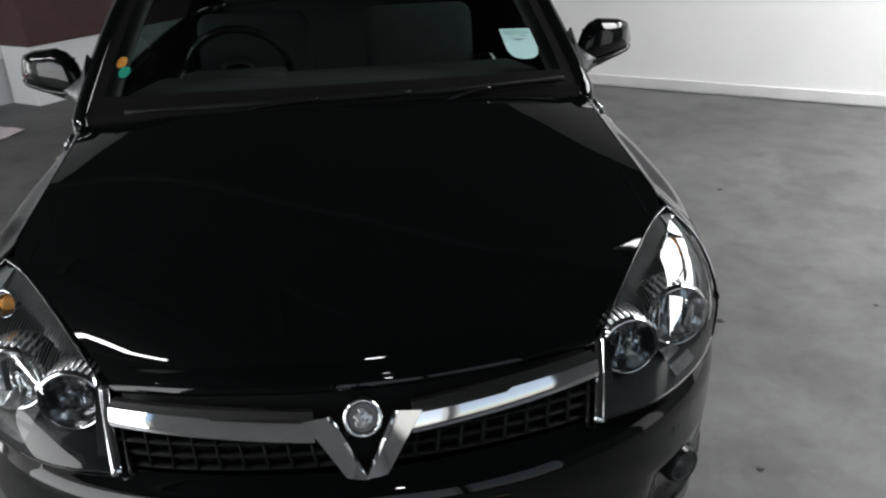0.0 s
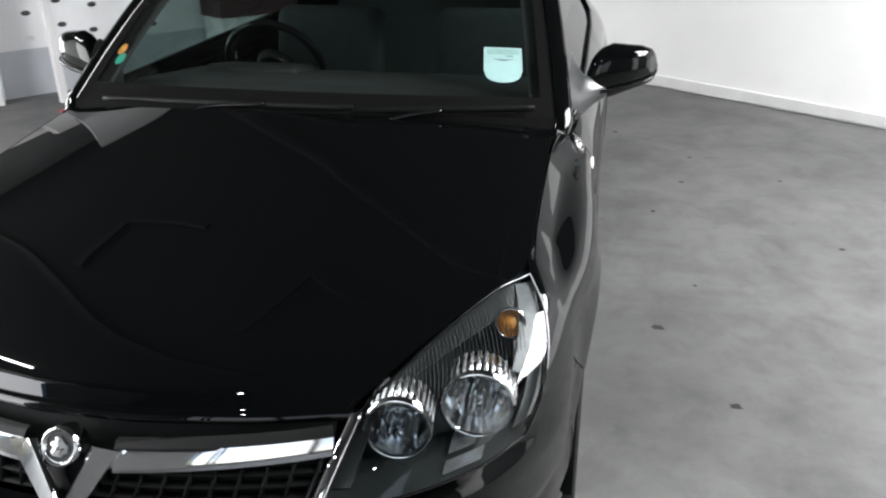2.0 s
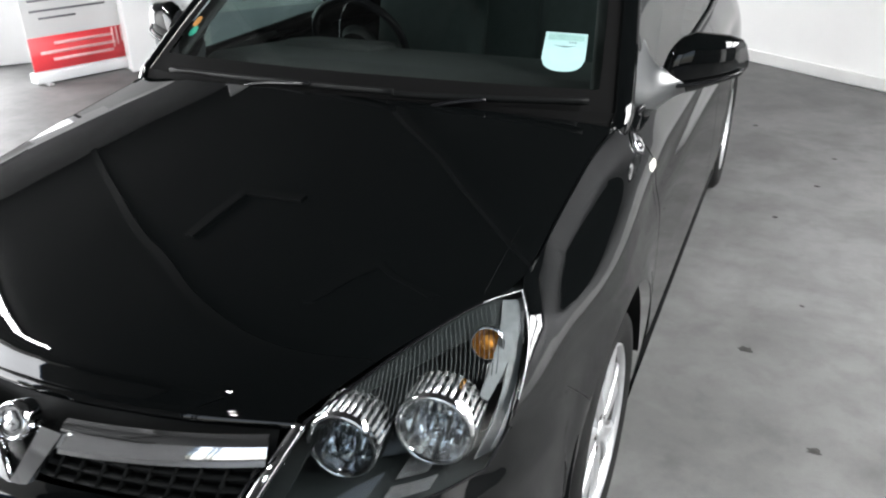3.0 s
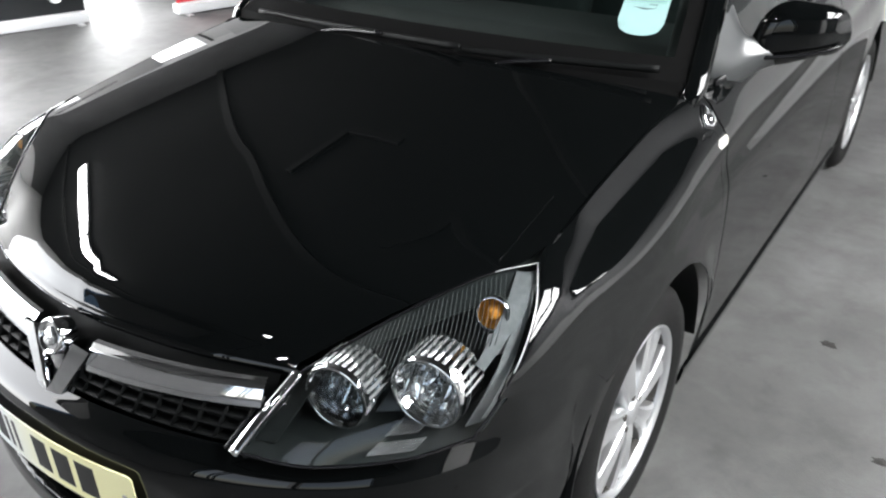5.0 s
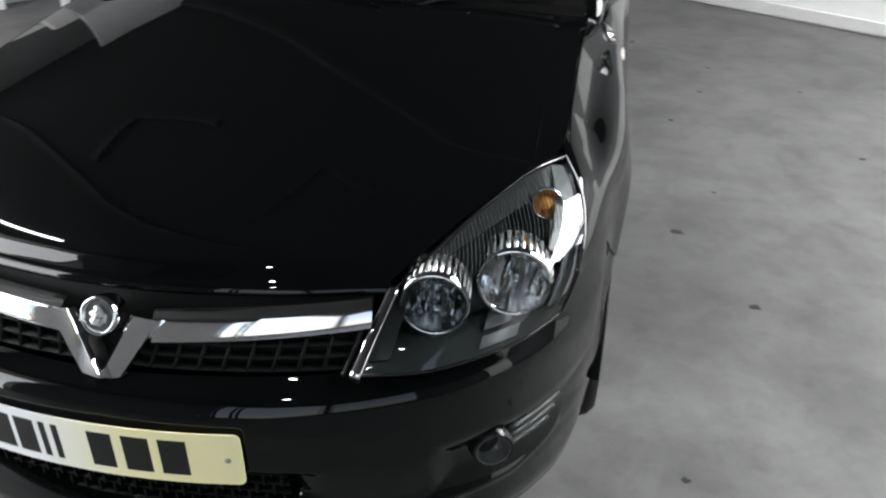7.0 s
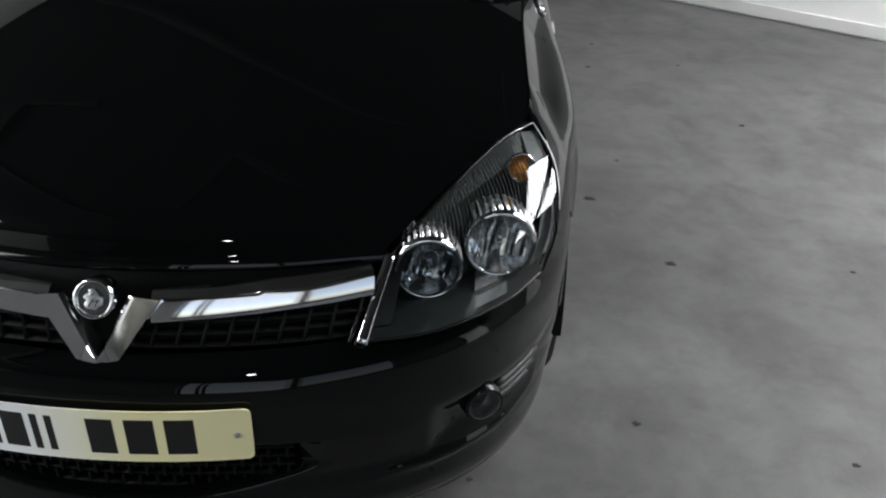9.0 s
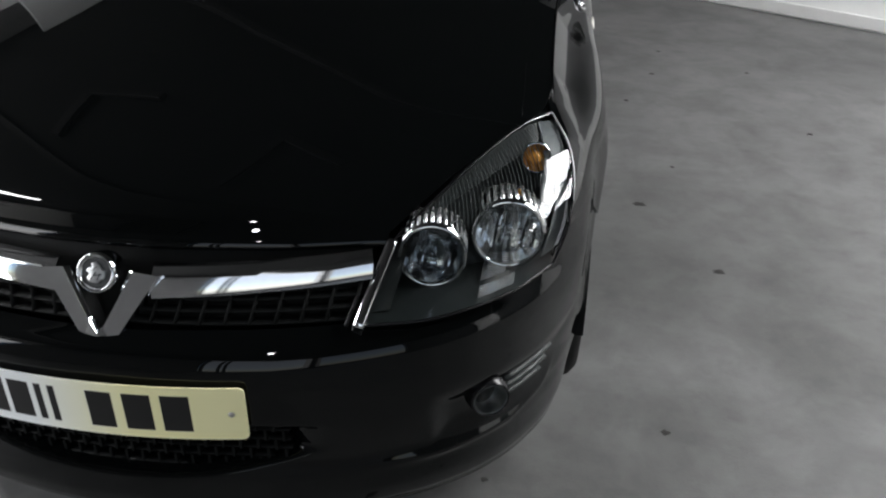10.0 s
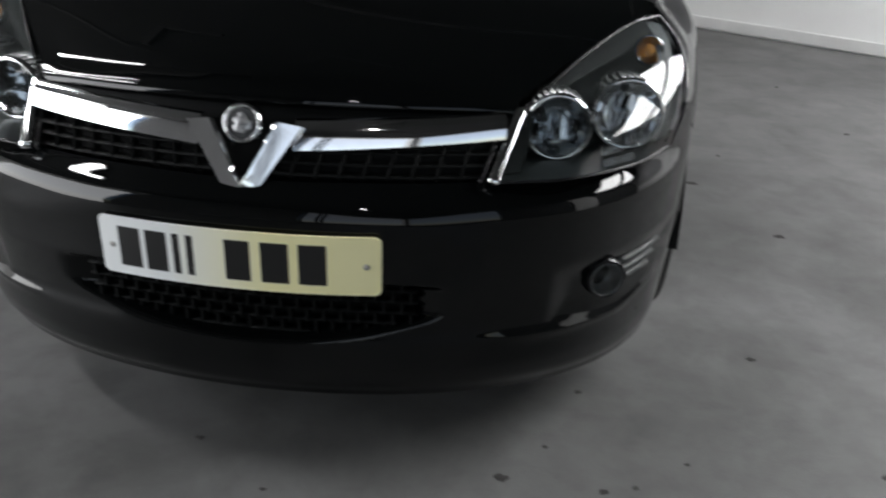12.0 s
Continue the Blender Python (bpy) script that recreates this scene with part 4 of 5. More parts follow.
    def plate(name, material, us, vs, depths, n=10, label=""):
        """A piece of trim between two heights; its depth runs from its lower edge to its upper one."""
        rows = [[inside(u, vs[0] + (vs[1] - vs[0]) * q, depths[0] + (depths[1] - depths[0]) * q) for q in np.linspace(0, 1, 6)] for u in np.linspace(*us, n + 1)]
        return thick(part(name, sheet(rows, flip=s < 0), material, body, label), 0.003, -1.0)

    # bright cheek between bowl and wing, with a grey ribbed border
    cheek = [[inside(0.80 + 0.10 * q + (0.05 + 0.06 * q) * f, 0.44 + 0.52 * q - 0.05 * f, 0.03 - 0.016 * q) for q in np.linspace(0, 1, 9)] for f in np.linspace(0, 1, 7)]
    thick(part("cheek", sheet(cheek, flip=s < 0), LAMP_GREY, body, "pale grey trim plate"), 0.003, -1.0)
    plate("cheek", SLEEVE, (0.81, 0.90), (0.44, 0.60), (0.05, 0.03), label="bright silver trim plate")
    plate("cheek_border", LAMP_GREY, (0.905, 0.992), (0.04, 0.93), (0.036, 0.024))
    for u in (0.968, 0.976, 0.984):
        part("fin", swept([inside(u, v, 0.017) for v in np.linspace(0.1, 0.85, 10)], 0.0012, n=5), SATIN, body)
    # dark shelf from the lower edge of the cover back under the bowls, with two silver plates on it
    def shelf(name, material, us, back, lift, n):
        rows = [[inside(u, 0.0, 0.006) + Vector((0, b, lift + 0.03 * b)) for b in np.linspace(*back, 5)] for u in np.linspace(*us, n + 1)]
        thick(part(name, sheet(rows, flip=s < 0), material, body), 0.002, -1.0)

    shelf("bezel", SMOKED, (0.01, 0.985), (0.0, 0.15), 0.0, 30)
    shelf("step", STEP, (0.52, 0.72), (0.012, 0.05), 0.005, 8)
    shelf("step", STEP, (0.52, 0.66), (0.065, 0.13), 0.008, 8)
    plate("bezel", SMOKED, (0.01, 0.11), (0.05, 0.80), (0.03, 0.05))
    # indicator: small bowl with an amber bulb
    m = frame_of((s * 0.25, -1, 0.35), (s * 0.724, 0.425, 0.79))
    part("indicator_bowl", turned([(0.004, -0.03), (0.014, -0.026), (0.022, -0.014), (0.027, 0)], m, 28), REFLECTOR, body)
    part("indicator_ring", turned([(0.0265, -0.002), (0.0275, 0.002), (0.030, 0.001), (0.0305, -0.015)], m, 28), CHROME, body)
    part("indicator_bulb", turned([(0, 0.003), (0.009, 0.001), (0.0135, -0.006), (0.015, -0.013), (0.011, -0.03)], m, 24), AMBER, body, "amber indicator bulb")
    # fluted band under the upper edge of the cover
    plate("flute_panel", RIBS, (0.06, 0.90), (0.78, 0.985), (0.04, 0.014), 24)
    for k in range(36):
        u = 0.16 + 0.0202 * k
        low = 0.56 if u > 0.3 else 0.70
        part("flute", swept([inside(u, low + (0.965 - low) * q, 0.004) for q in np.linspace(0, 1, 6)], 0.0008, 0.0008, n=5, up=(0, -0.6, 0.8)), FLUTE, body)
    return body


for s in (1, -1):
    headlamp(s)

# fog lamps in their recesses
LOUVRE = mat("grey-green grained plastic", (0.012, 0.016, 0.016), 0.5, fine=0.25, fine_scale=700)
FOG_BOWL = mat("dull fog lamp bowl", (0.14, 0.15, 0.15), 0.35, 0.5, vary=0.3, scale=60)
for s in (1, -1):
    m = frame_of((s * 0.45, -1, 0.0), (s * 0.672, 0.162, 0.39))
    fog = part("fog_lamp", turned([(0.0, -0.03), (0.018, -0.026), (0.028, -0.011), (0.032, 0.0), (0.0345, 0.002), (0.036, -0.02)], m, 36), FOG_BOWL, car, "small round fog lamp")
    part("lens", turned([(0.032, 0.0005), (0.018, 0.0045), (0, 0.006)], m, 36), LENS, fog)
    part("surround", turned([(0.035, 0.001), (0.037, 0.004), (0.040, 0.003), (0.043, -0.02)], m, 36), GLOSSY_PLASTIC, fog)
    for k in range(3):
        z = 0.412 - 0.022 * k
        pts = []
        for x in np.linspace(0.70, 0.785 - 0.008 * k, 8):
            p = plan(phi_at(x, 0.4), z + (x - 0.7) * 0.12, 0.012)
            pts.append(Vector((s * p.x, p.y, p.z)))
        part("louvre", swept(pts, 0.010, 0.006, n=8), LOUVRE, fog)

# door mirrors
for s in (1, -1):
    arm_rings = []
    for x, y, z, hy, hz in spline(((0.765, 1.47, 1.005, 0.105, 0.12), (0.788, 1.48, 0.992, 0.08, 0.085), (0.81, 1.50, 0.99, 0.058, 0.058), (0.84, 1.53, 1.0, 0.045, 0.042), (0.875, 1.555, 1.008, 0.038, 0.034)), 14):
        arm_rings.append([(s * x, y + hy * math.cos(a) * (1 - 0.55 * max(0.0, math.sin(a)) ** 1.5), z + hz * math.sin(a)) for a in np.linspace(0, 2 * math.pi, 25)])
    arm = part("door_mirror", sheet(arm_rings, flip=s < 0), MIRROR_FOOT, car, "black door mirror on a flared arm")
    sail = coons(spline([(s * 0.782, 1.40, 0.95), (s * 0.800, 1.47, 0.962), (s * 0.806, 1.58, 0.972)], 10), spline([(s * 0.752, 1.42, 0.985), (s * 0.742, 1.48, 1.03), (s * 0.722, 1.56, 1.085)], 10), spline([(s * 0.782, 1.40, 0.95), (s * 0.752, 1.42, 0.985)], 6), spline([(s * 0.806, 1.58, 0.972), (s * 0.722, 1.56, 1.085)], 6))
    thick(part("sail", sheet(sail), MIRROR_FOOT, arm), 0.012, 0)
    rings = []
    for i in range(21):
        f = i / 20
        x = 0.812 + 0.21 * f
        top = ramp(f, (0, 0.06, 0.18, 0.35, 0.75, 0.9, 0.97, 1.0), (1.05, 1.09, 1.12, 1.134, 1.124, 1.112, 1.092, 1.062))
        low = ramp(f, (0, 0.06, 0.18, 0.4, 0.9, 0.97, 1.0), (0.995, 0.975, 0.966, 0.976, 1.012, 1.024, 1.04))
        h, cz = (top - low) / 2, (top + low) / 2
        d = 0.055 * (max(0.0, 1 - abs(2 * f - 0.9) ** 3.0 * 0.98)) ** 0.5 + 0.003
        cy = 1.545 + 0.075 * f
        ring = []
        for k in range(28):
            a = 2 * math.pi * k / 28
            c, q = math.cos(a), math.sin(a)
            yy = d * math.copysign(abs(c) ** 0.75, c)
            if yy > 0:
                yy *= 0.45
            ring.append((s * x, cy + yy, cz + h * math.copysign(abs(q) ** 0.8, q)))
        rings.append(ring + ring[:1])
    part("housing", sheet(rings, flip=s < 0), PAINT, arm, "glossy black mirror shell")
    glass = [[(s * (0.835 + 0.165 * f), 1.578 + 0.068 * f, 0.99 + 0.025 * f + (0.11 - 0.03 * f) * q) for q in (0, 0.5, 1)] for f in (0, 0.5, 1)]
    part("mirror_glass", sheet(glass), MIRROR, arm)
    part("lower_strip", swept([(s * x, y, z) for x, y, z in spline(((0.835, 1.497, 0.998), (0.92, 1.522, 1.008), (0.99, 1.560, 1.024), (1.012, 1.590, 1.034)), 14)], 0.003, 0.006, n=8), GLOSSY_PLASTIC, arm)
    # clear side repeater, small model lettering bars
    p = flank(1.275, 0.852)
    part("side_repeater", prism([(-0.034, -0.002), (-0.02, -0.014), (0.022, -0.012), (0.03, 0.0), (0.022, 0.012), (-0.02, 0.011)], 0.008, frame_of((s, -0.05, 0.25), (s * (p.x - 0.001), p.y, p.z)), 0.003), mat("clear white repeater", (0.75, 0.72, 0.66), 0.15), car, "clear side repeater lamp")
    p = flank(1.262, 0.905)
    along, up = flank(1.275, 0.905) - flank(1.25, 0.905), flank(1.262, 0.915) - flank(1.262, 0.895)
    n = along.cross(up).normalized()
    n = n if n.x > 0 else -n
    m = frame_of((s * n.x, n.y, n.z), (s * p.x, p.y, p.z))
    rep = part("corner_cover", prism([(-0.030, -0.018), (0.0, -0.030), (0.030, -0.018), (0.034, 0.008), (0.014, 0.036), (0.0, 0.036), (-0.016, 0.016)], 0.007, m, 0.002), GLOSSY_PLASTIC, car, "black-edged chrome cover between wing and mirror")
    part("chrome_plate", prism([(-0.022, -0.014), (0.0, -0.023), (0.022, -0.014), (0.025, 0.006), (0.010, 0.029), (0.002, 0.029), (-0.012, 0.013)], 0.004, m @ pose(0, 0, 0.007), 0.0015), CHROME, rep)
    part("washer_ring", turned([(0.007, 0.011), (0.008, 0.014), (0.0125, 0.014), (0.014, 0.011)], m @ pose(0.0, -0.004, 0), 20), GLOSSY_PLASTIC, rep)
    part("washer_cap", turned([(0, 0.015), (0.005, 0.014), (0.0075, 0.0112)], m @ pose(0.0, -0.004, 0), 16), CHROME, rep)
    for k in range(4):
        p = flank(1.385 + 0.022 * k, 0.512)
        part("model_bar", block((0.003, 0.014, 0.018), pose(s * (p.x + 0.001), p.y, 0.503), 0.001), CHROME, car, smooth=False)

# wipers, parked
for pts, bl in ((((-0.62, 1.225, 0.99), (-0.35, 1.17, 1.004), (-0.05, 1.135, 1.014), (0.203, 1.114, 1.022)), 0), (((0.18, 1.125, 1.012), (0.35, 1.145, 1.014), (0.52, 1.185, 1.013), (0.683, 1.24, 1.009)), 1)):
    w = part("wiper", swept(spline(pts, 24), 0.006, 0.009, n=8), PLASTIC, car, "black windscreen wiper")
    part("blade", swept([Vector(p) + Vector((0, 0.02, -0.006)) for p in spline(pts, 24)[2:-1]], 0.003, 0.009, n=6), RUBBER, w)
    if not bl:
        arm = spline(((-0.30, 1.135, 0.985), (-0.22, 1.14, 1.004), (-0.06, 1.13, 1.018)), 12)
        part("arm", swept(arm, 0.007, 0.006, n=8), GLOSSY_PLASTIC, w)
    else:
        part("arm", swept(spline(((0.30, 1.125, 0.99), (0.36, 1.135, 1.004), (0.44, 1.16, 1.012)), 12), 0.007, 0.006, n=8), GLOSSY_PLASTIC, w)

# stickers behind the glass


def sticker(name, u, v, w, h, material, label, round_low=True, round_top=False):
    rows = []
    n = 14
    for i in range(n + 1):
        f = -1 + 2 * i / n
        lo = -math.sqrt(max(0, 1 - abs(f) ** 2.4)) if round_low else -1
        hi = math.sqrt(max(0, 1 - abs(f) ** 2.4)) if round_top else 1
        if round_low and not round_top:
            lo = -0.35 - 0.65 * math.sqrt(max(0, 1 - abs(f) ** 2.4))
        rows.append([on_screen(u + w * f, v + h * (lo + (hi - lo) * q), -0.005) for q in (0, 0.25, 0.5, 0.75, 1)])
    ob = part(name, sheet(rows), material, screen, label)
    return ob


STICK = sticker("sticker", 0.80, 0.275, 0.078, 0.088, STICKER, "pale blue paper disc sticker with grey bars")
part("sticker_head", sheet([[on_screen(0.80 + 0.066 * f, 0.275 + z, -0.0035) for z in (0.05, 0.064, 0.078)] for f in np.linspace(-1, 1, 7)]), STICKER_HEAD, STICK, "paler green head of the sticker")
for f in (0.016, 0.026, 0.036):
    part("sticker_bar", sheet([[on_screen(0.80 + f + 0.0028 * d, 0.275 + 0.042 + 0.003 * q, -0.0035) for q in (-1, 1)] for d in (-1, 1)]), GREY_INK, STICK)
part("sticker_line", sheet([[on_screen(0.80 + 0.042 * f, 0.296 + 0.007 * abs(f) ** 1.5 + q * (1.1 - abs(f)), -0.0035) for q in (-0.003, 0.003)] for f in np.linspace(-1, 1, 13)]), GREY_INK, STICK)
sticker("round_sticker", -0.912, 0.30, 0.026, 0.03, ORANGE, "round orange sticker", True, True)
sticker("round_sticker", -0.886, 0.245, 0.028, 0.03, GREEN, "round green sticker", True, True)

# cabin things
part("dashboard", block((1.36, 0.5, 0.22), pose(0, 1.66, 0.76, -6, 0, 0), 0.05, 4), TRIM, car, "charcoal dashboard")
part("instrument_hood", block((0.36, 0.22, 0.05), pose(-0.37, 1.82, 0.935, -8, 0, 0), 0.028, 4), TRIM, car)
wm = frame_of((0, 0.9, 0.42), (-0.37, 1.97, 0.95))
wheel_ring = part("steering_wheel", turned([(0.185 + 0.015 * math.cos(a), 0.015 * math.sin(a)) for a in np.linspace(0, 2 * math.pi, 13)], wm, 48), GLOSSY_PLASTIC, car, "black steering wheel")
part("boss", turned([(0, 0.02), (0.05, 0.018), (0.075, 0), (0.06, -0.03)], wm, 28), TRIM, wheel_ring)
for a in (0, 180, 270):
    p = wm @ pose(0, 0, 0, 0, 0, a)
    part("spoke", swept([p @ Vector((0.05, 0, 0)), p @ Vector((0.12, 0, -0.004)), p @ Vector((0.18, 0, 0))], 0.02, 0.008, n=8), TRIM, wheel_ring)
for x in (-0.37, 0.37):
    seat = part("seat", block((0.5, 0.5, 0.16), pose(x, 2.25, 0.38, 6, 0, 0), 0.06, 4), FABRIC, car, "dark grey cloth front seat")
    part("backrest", block((0.5, 0.14, 0.62), pose(x, 2.52, 0.48, -14, 0, 0), 0.06, 4), FABRIC, seat)
    part("headrest", block((0.27, 0.1, 0.19), pose(x, 2.70, 1.12, -10, 0, 0), 0.045, 4), FABRIC, seat)
rear_seat = part("rear_seat", block((1.2, 0.5, 0.18), pose(0, 3.0, 0.4), 0.06, 4), FABRIC, car)
part("backrest", block((1.2, 0.14, 0.58), pose(0, 3.32, 0.5, -16, 0, 0), 0.06, 4), FABRIC, rear_seat)
part("bulkhead", block((1.3, 0.03, 0.6), pose(0, 1.32, 0.32), 0.01), TRIM, car)

# wheels


def car_wheel(s, y):
    m = frame_of((s, 0, 0), (s * 0.762, y, HUB_Z))
    R, half = 0.314, 0.1025
    tyre = [(0.212, -half + 0.012), (0.245, -half - 0.004), (0.285, -half), (0.306, -half + 0.018), (R, -half + 0.04), (R, half - 0.04), (0.306, half - 0.018), (0.285, half), (0.245, half + 0.004), (0.212, half - 0.012)]
    w = part("wheel", turned(tyre, m, 64), RUBBER, car, "black tyre on a silver seven-spoke alloy wheel")
    for k in range(4):
        h = -0.055 + 0.0367 * k
        part("groove", turned([(R + 0.0008, h), (R + 0.0008, h + 0.007)], m, 64), GLOSSY_PLASTIC, w)
    part("rim", turned([(0.214, half - 0.018), (0.218, half - 0.006), (0.212, half - 0.004), (0.206, half - 0.016), (0.203, half - 0.024)], m, 64), ALLOY, w, "silver alloy rim")
    part("barrel", turned([(0.2035, half - 0.022), (0.195, half - 0.06), (0.19, -half + 0.02), (0.214, -half + 0.015)], m, 64), BRAKE, w, "dull grey rim barrel")
    part("brake_disc", turned([(0.05, 0.01), (0.14, 0.01), (0.14, 0.03), (0.05, 0.03)], m, 40), BRAKE, w)
    for k in range(7):
        a = 360 / 7 * k + 8
        mk = m @ pose(0, 0, 0, 0, 0, a)
        rows = []
        for r, wd, h in ((0.03, 0.026, 0.086), (0.07, 0.032, 0.090), (0.12, 0.040, 0.090), (0.17, 0.056, 0.088), (0.197, 0.070, 0.086), (0.212, 0.080, 0.082)):
            rows.append([mk @ Vector((r, 0.74 * wd * f, h - dh)) for f, dh in ((-1, 0.03), (-1, 0.006), (-0.8, 0.0), (-0.3, 0.003), (0, 0.006), (0.3, 0.003), (0.8, 0.0), (1, 0.006), (1, 0.03))])
        sharpen(part("spoke", sheet(rows), ALLOY, w), 40)
    part("hub", turned([(0, 0.094), (0.026, 0.093), (0.031, 0.088), (0.034, 0.082), (0.05, 0.08), (0.055, 0.05)], m, 32), ALLOY, w)
    for k in range(5):
        p = m @ pose(0, 0, 0, 0, 0, 72 * k + 20)
        part("bolt", turned([(0, 0.088), (0.008, 0.088), (0.009, 0.07)], p @ pose(0.043, 0, 0), 6), BRAKE, w)


for s in (1, -1):
    car_wheel(s, HUB_Y)
    car_wheel(s, REAR_Y)

# ---- things round the car ----


def flat(m, x0, x1, z0, z1, off, bm=None, n=1):
    """An upright rectangle just proud of a board; m has x along the board, y out of it."""
    bm = bm or bmesh.new()
    v = [bm.verts.new(m @ Vector(p)) for p in ((x0, off, z0), (x1, off, z0), (x1, off, z1), (x0, off, z1))]
    bm.faces.new(v)
    r = bmesh.ops.extrude_face_region(bm, geom=bm.faces[:] if len(bm.faces) == 1 else [f for f in bm.faces if v[0] in f.verts])
    top = [q for q in r["geom"] if isinstance(q, bmesh.types.BMVert)]
    d = (m.to_3x3() @ Vector((0, -0.002, 0)))
    bmesh.ops.translate(bm, vec=d, verts=top)
    return bm


def banner(foot_a, foot_b, label):
    """A roll-up banner whose foot runs from one place on the floor to another; it faces the car."""
    a, b = Vector((*foot_a, 0)), Vector((*foot_b, 0))
    turn = math.degrees(math.atan2(b.y - a.y, b.x - a.x))
    mid = (a + b) / 2
    m = pose(mid.x, mid.y, 0, 0, 0, turn)
    w = (b - a).length
    t = thing("banner_stand", m, label, "banner")
    part("cassette", block((w, 0.12, 0.075), m @ pose(0, 0, 0.012), 0.006, 2), PANEL, t, "flat pale grey foot")
    for x in (-w / 2 + 0.08, w / 2 - 0.08):
        part("foot", block((0.05, 0.26, 0.012), m @ pose(x, 0, 0), 0.004), ALU, t)
    sh = part("sheet", block((w - 0.02, 0.004, 1.95), m @ pose(0, -0.01, 0.085), 0.001), WHITE, t)
    part("top_rail", block((w, 0.02, 0.03), m @ pose(0, -0.01, 2.03), 0.006), ALU, t)
    return t, sh, m, w


t1, sh1, m1, w1 = banner((-4.40, 3.82), (-4.13, 4.64), "white roll-up banner with grey lines and a red band")
part("red_band", flat(m1, -w1 / 2 + 0.01, w1 / 2 - 0.01, 0.10, 0.36, -0.013), RED, sh1, "red printed band")
for z, x0, x1 in ((0.30, -0.22, 0.28), (0.235, -0.34, 0.29), (0.175, -0.25, 0.26)):
    part("print_bar", flat(m1, x0, x1, z - 0.012, z + 0.012, -0.017), PALE_RED, sh1)
for k in range(4):
    part("print_stripe", flat(m1, 0.265 + 0.038 * k, 0.280 + 0.038 * k, 0.19 + 0.02 * k, 0.355, -0.020), PALE_RED, sh1)
for k, (x0, x1) in enumerate(((-0.30, 0.0), (-0.36, 0.26), (-0.36, 0.02), (-0.36, 0.20), (-0.36, 0.04), (-0.36, 0.22), (-0.36, 0.1), (-0.36, 0.2), (-0.36, 0.02), (-0.36, 0.24))):
    z = 0.49 + 0.058 * k + 0.02 * (k // 2)
    part("print_bar", flat(m1, x0, x1, z, z + 0.016, -0.014), GREY_INK, sh1)
t2, sh2, m2, w2 = banner((-5.12, 2.50), (-4.83, 3.28), "dark roll-up banner with a pale diagonal band and disc")
part("dark_print", flat(m2, -w2 / 2 + 0.01, w2 / 2 - 0.01, 0.1, 1.1, -0.013), DARK_PRINT, sh2)
part("pale_band", flat(m2, -w2 / 2 + 0.01, w2 / 2 - 0.01, 0.62, 0.72, -0.017), BLUE_PRINT, sh2)
part("olive_band", flat(m2, -w2 / 2 + 0.01, w2 / 2 - 0.01, 0.72, 1.1, -0.017), OLIVE_PRINT, sh2)
part("disc", turned([(0, 0), (0.06, 0), (0.06, 0.003)], m2 @ pose(0.2, -0.017, 0.24, 90, 0, 0), 24), PANEL, sh2)

# white column, slim post, grey boards with dark fixing holes, a door
col = at(-5.95, 1.28)
tagged(part("column", block((0.22, 0.22, 2.35), room_pose(-5.95, 1.28), 0.006), WHITE, smooth=False), "square white painted column", "column", kind="structure")
tagged(part("post", block((0.06, 0.06, 2.35), room_pose(-5.64, 1.78), 0.004), WHITE, smooth=False), "slim white steel post", "post", kind="structure")
boards = tagged(part("wall_boards", slab(-6.12, -6.06, 1.45, FAR, 0.38, HIGH), PANEL, smooth=False), "pale grey boards with dark fixing holes", "wall", kind="structure")
tagged(part("dado", slab(-6.12, -6.055, 1.45, FAR, 0.0, 0.38), DADO, smooth=False), "blue-grey lower boards of the side wall", "wall", kind="structure")
random.seed(4)
for i in range(6):
    for j in range(5):
        b, z = 1.72 + 0.26 * i + 0.05 * random.random(), 0.46 + 0.2 * j + (0.08 if i % 2 else 0) + 0.03 * random.random()
        p = at(-6.058, b, z)
        ink = DARK_PRINT if (i + 2 * j) % 5 else WHITE
        part("fixing_hole", turned([(0, 0.002), (0.026, 0.002), (0.029, 0)], frame_of(E1, p) @ Matrix.Diagonal((1.3, 0.75, 1, 1)), 14), ink, boards)
leaf = thing("door_1", room_pose(LEFT, 0.52), "plain pale grey door in the side wall", "door", kind="structure")
part("door_leaf", slab(LEFT, LEFT + 0.045, 0.2, 1.05, 0.01, 2.04, bevel=0.004), WHITE, leaf, smooth=False)
part("door_frame", slab(LEFT, LEFT + 0.06, 0.165, 0.2, 0.0, 2.1, bevel=0.004), BEAM, leaf, smooth=False)
shelf = thing("cabinet", room_pose(-5.8, 4.3), "tall dark maroon steel cabinet", "cabinet")
part("body", slab(-6.05, -5.65, 3.25, 5.2, 0.5, 2.1, bevel=0.01), MAROON, shelf, smooth=False)
part("stand", slab(-6.04, -5.68, 3.27, 5.18, 0.0, 0.5, bevel=0.01), PANEL, shelf, smooth=False)

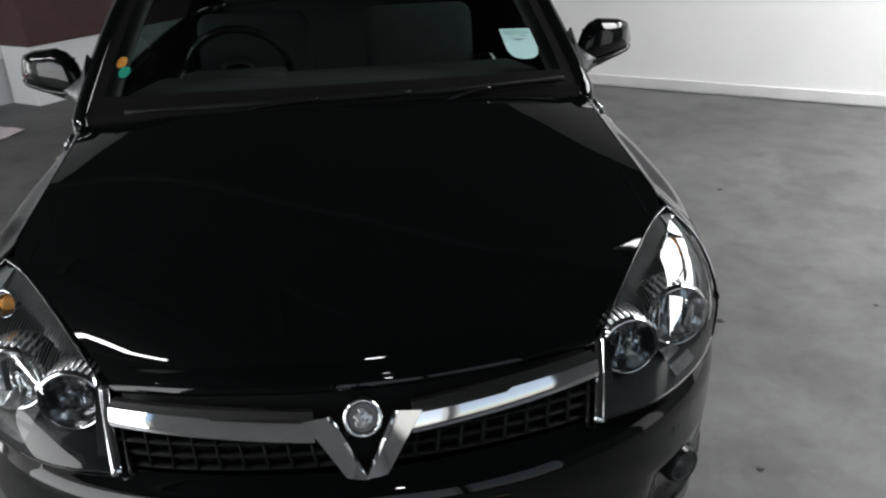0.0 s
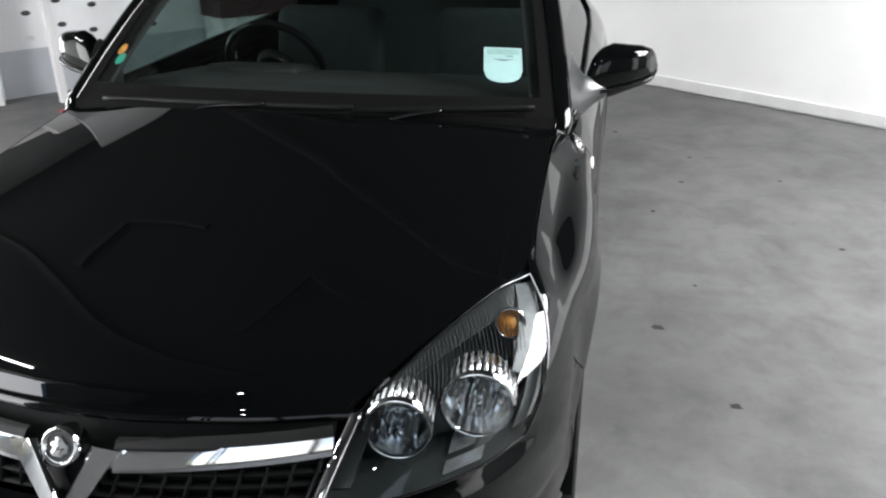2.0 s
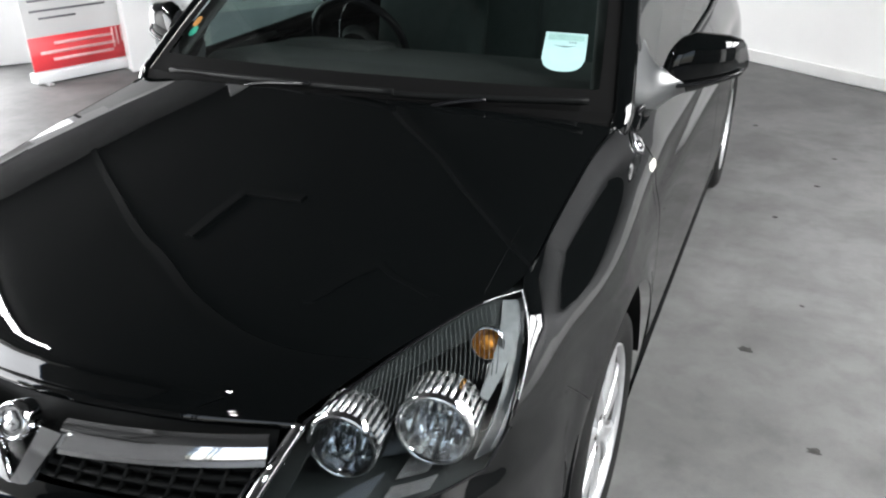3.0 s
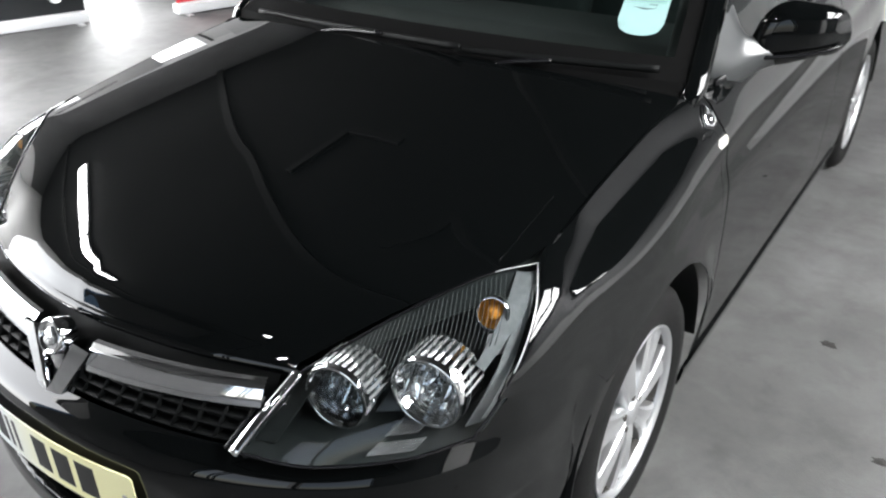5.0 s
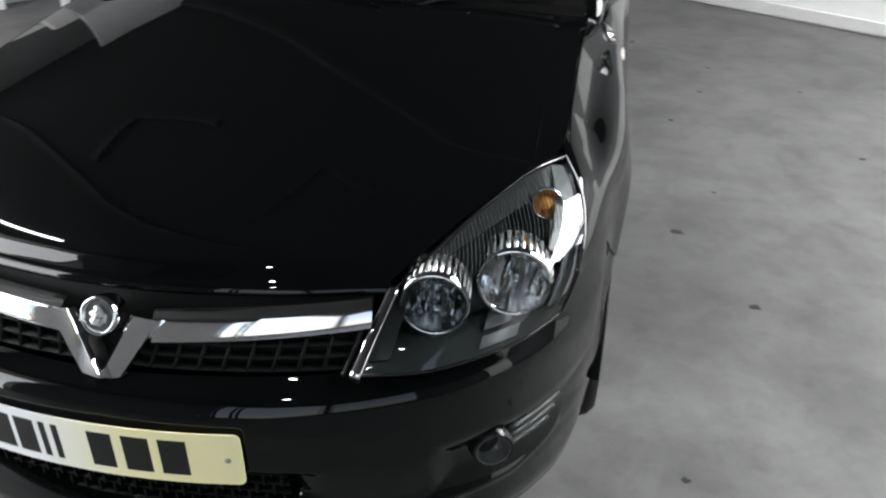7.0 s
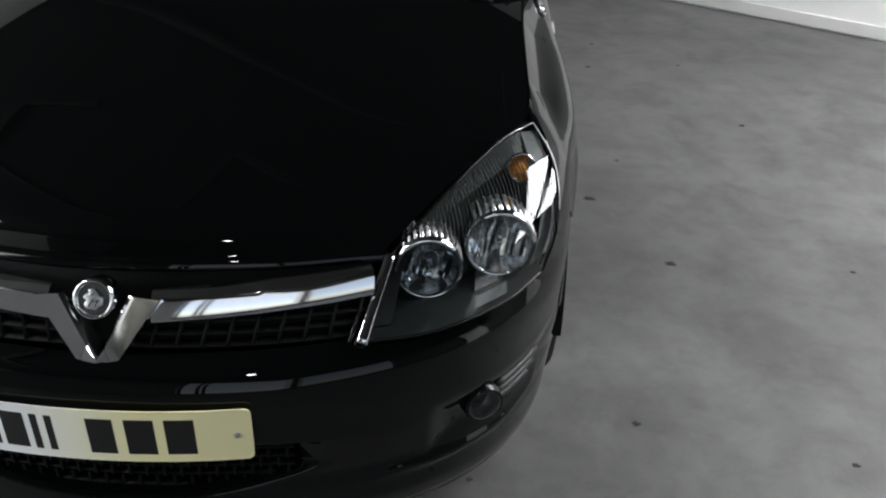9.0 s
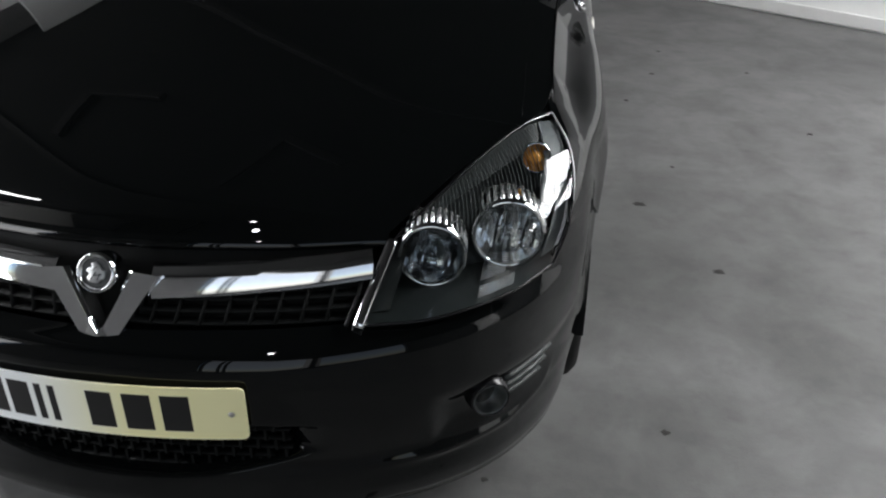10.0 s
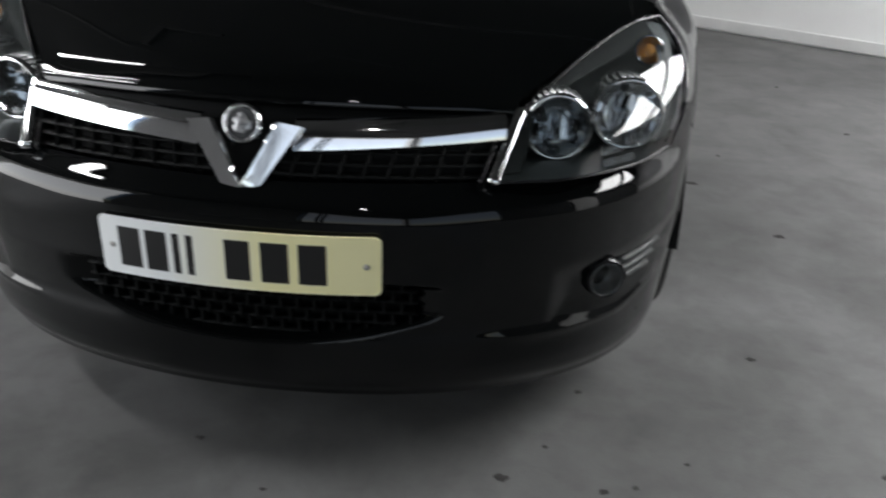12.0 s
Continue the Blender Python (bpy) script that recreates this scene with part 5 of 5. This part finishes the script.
# crumpled sheet on the floor
random.seed(2)
ca, cb, cc, cd = np.array((-3.22, 4.32)), np.array((-2.80, 4.14)), np.array((-2.45, 5.2)), np.array((-3.0, 5.5))
g = []
for i in range(19):
    row = []
    for j in range(11):
        u, v = i / 18, j / 10
        x, y = (ca * (1 - v) + cb * v) * (1 - u) + (cd * (1 - v) + cc * v) * u
        edge = 1 if 0 < i < 18 and 0 < j < 10 else 0.15
        row.append((x + 0.025 * random.random(), y + 0.025 * random.random(), 0.004 + 0.045 * random.random() * edge))
    g.append(row)
sheet_ob = part("plastic_sheet", sheet(g), PAPER)
tagged(sheet_ob, "crumpled pinkish white plastic sheet on the floor", "sheet")
thick(sheet_ob, 0.002, 1.0)
part("red_print", sheet([[(x, y, 0.052 + 0.004 * random.random()) for x in (-3.16, -3.08, -3.0)] for y in (4.32, 4.38, 4.44)]), RED, sheet_ob)

# flecks of dirt on the floor
random.seed(7)
SPOTS = ((1.133, 1.894, 0.04), (1.366, 1.404, 0.03), (2.008, 2.80, 0.026), (1.335, 3.648, 0.022), (1.16, 3.15, 0.02), (0.956, 4.645, 0.028), (1.419, 4.133, 0.02), (1.304, 2.29, 0.014), (0.502, 0.004, 0.022), (0.706, 0.0, 0.018), (0.769, 0.021, 0.012), (1.397, 0.211, 0.018), (1.297, 0.14, 0.021), (1.401, 0.276, 0.011), (1.527, 0.32, 0.013), (1.62, 0.30, 0.012), (1.104, 0.565, 0.018), (2.012, 1.411, 0.016), (1.639, 0.454, 0.016), (1.892, 3.757, 0.018), (0.66, 0.336, 0.013), (0.587, 0.119, 0.01), (0.883, 0.113, 0.01), (-0.14, 0.016, 0.014), (0.041, -0.111, 0.01))
for x, y, r in SPOTS:
    bm = bmesh.new()
    ring = []
    for k in range(14):
        a = 2 * math.pi * k / 14
        q = 0.75 * r * (0.6 + 0.6 * random.random())
        ring.append(bm.verts.new((x + q * math.cos(a), y + 0.8 * q * math.sin(a), 0.0005)))
    mid = bm.verts.new((x, y, 0.004))
    for k in range(14):
        bm.faces.new([ring[k], ring[(k + 1) % 14], mid])
    tagged(part("dirt_fleck", bm, DIRT if r > 0.015 else FAINT_DIRT), "small dark fleck of dirt on the concrete", "dirt", "flecks on the floor")
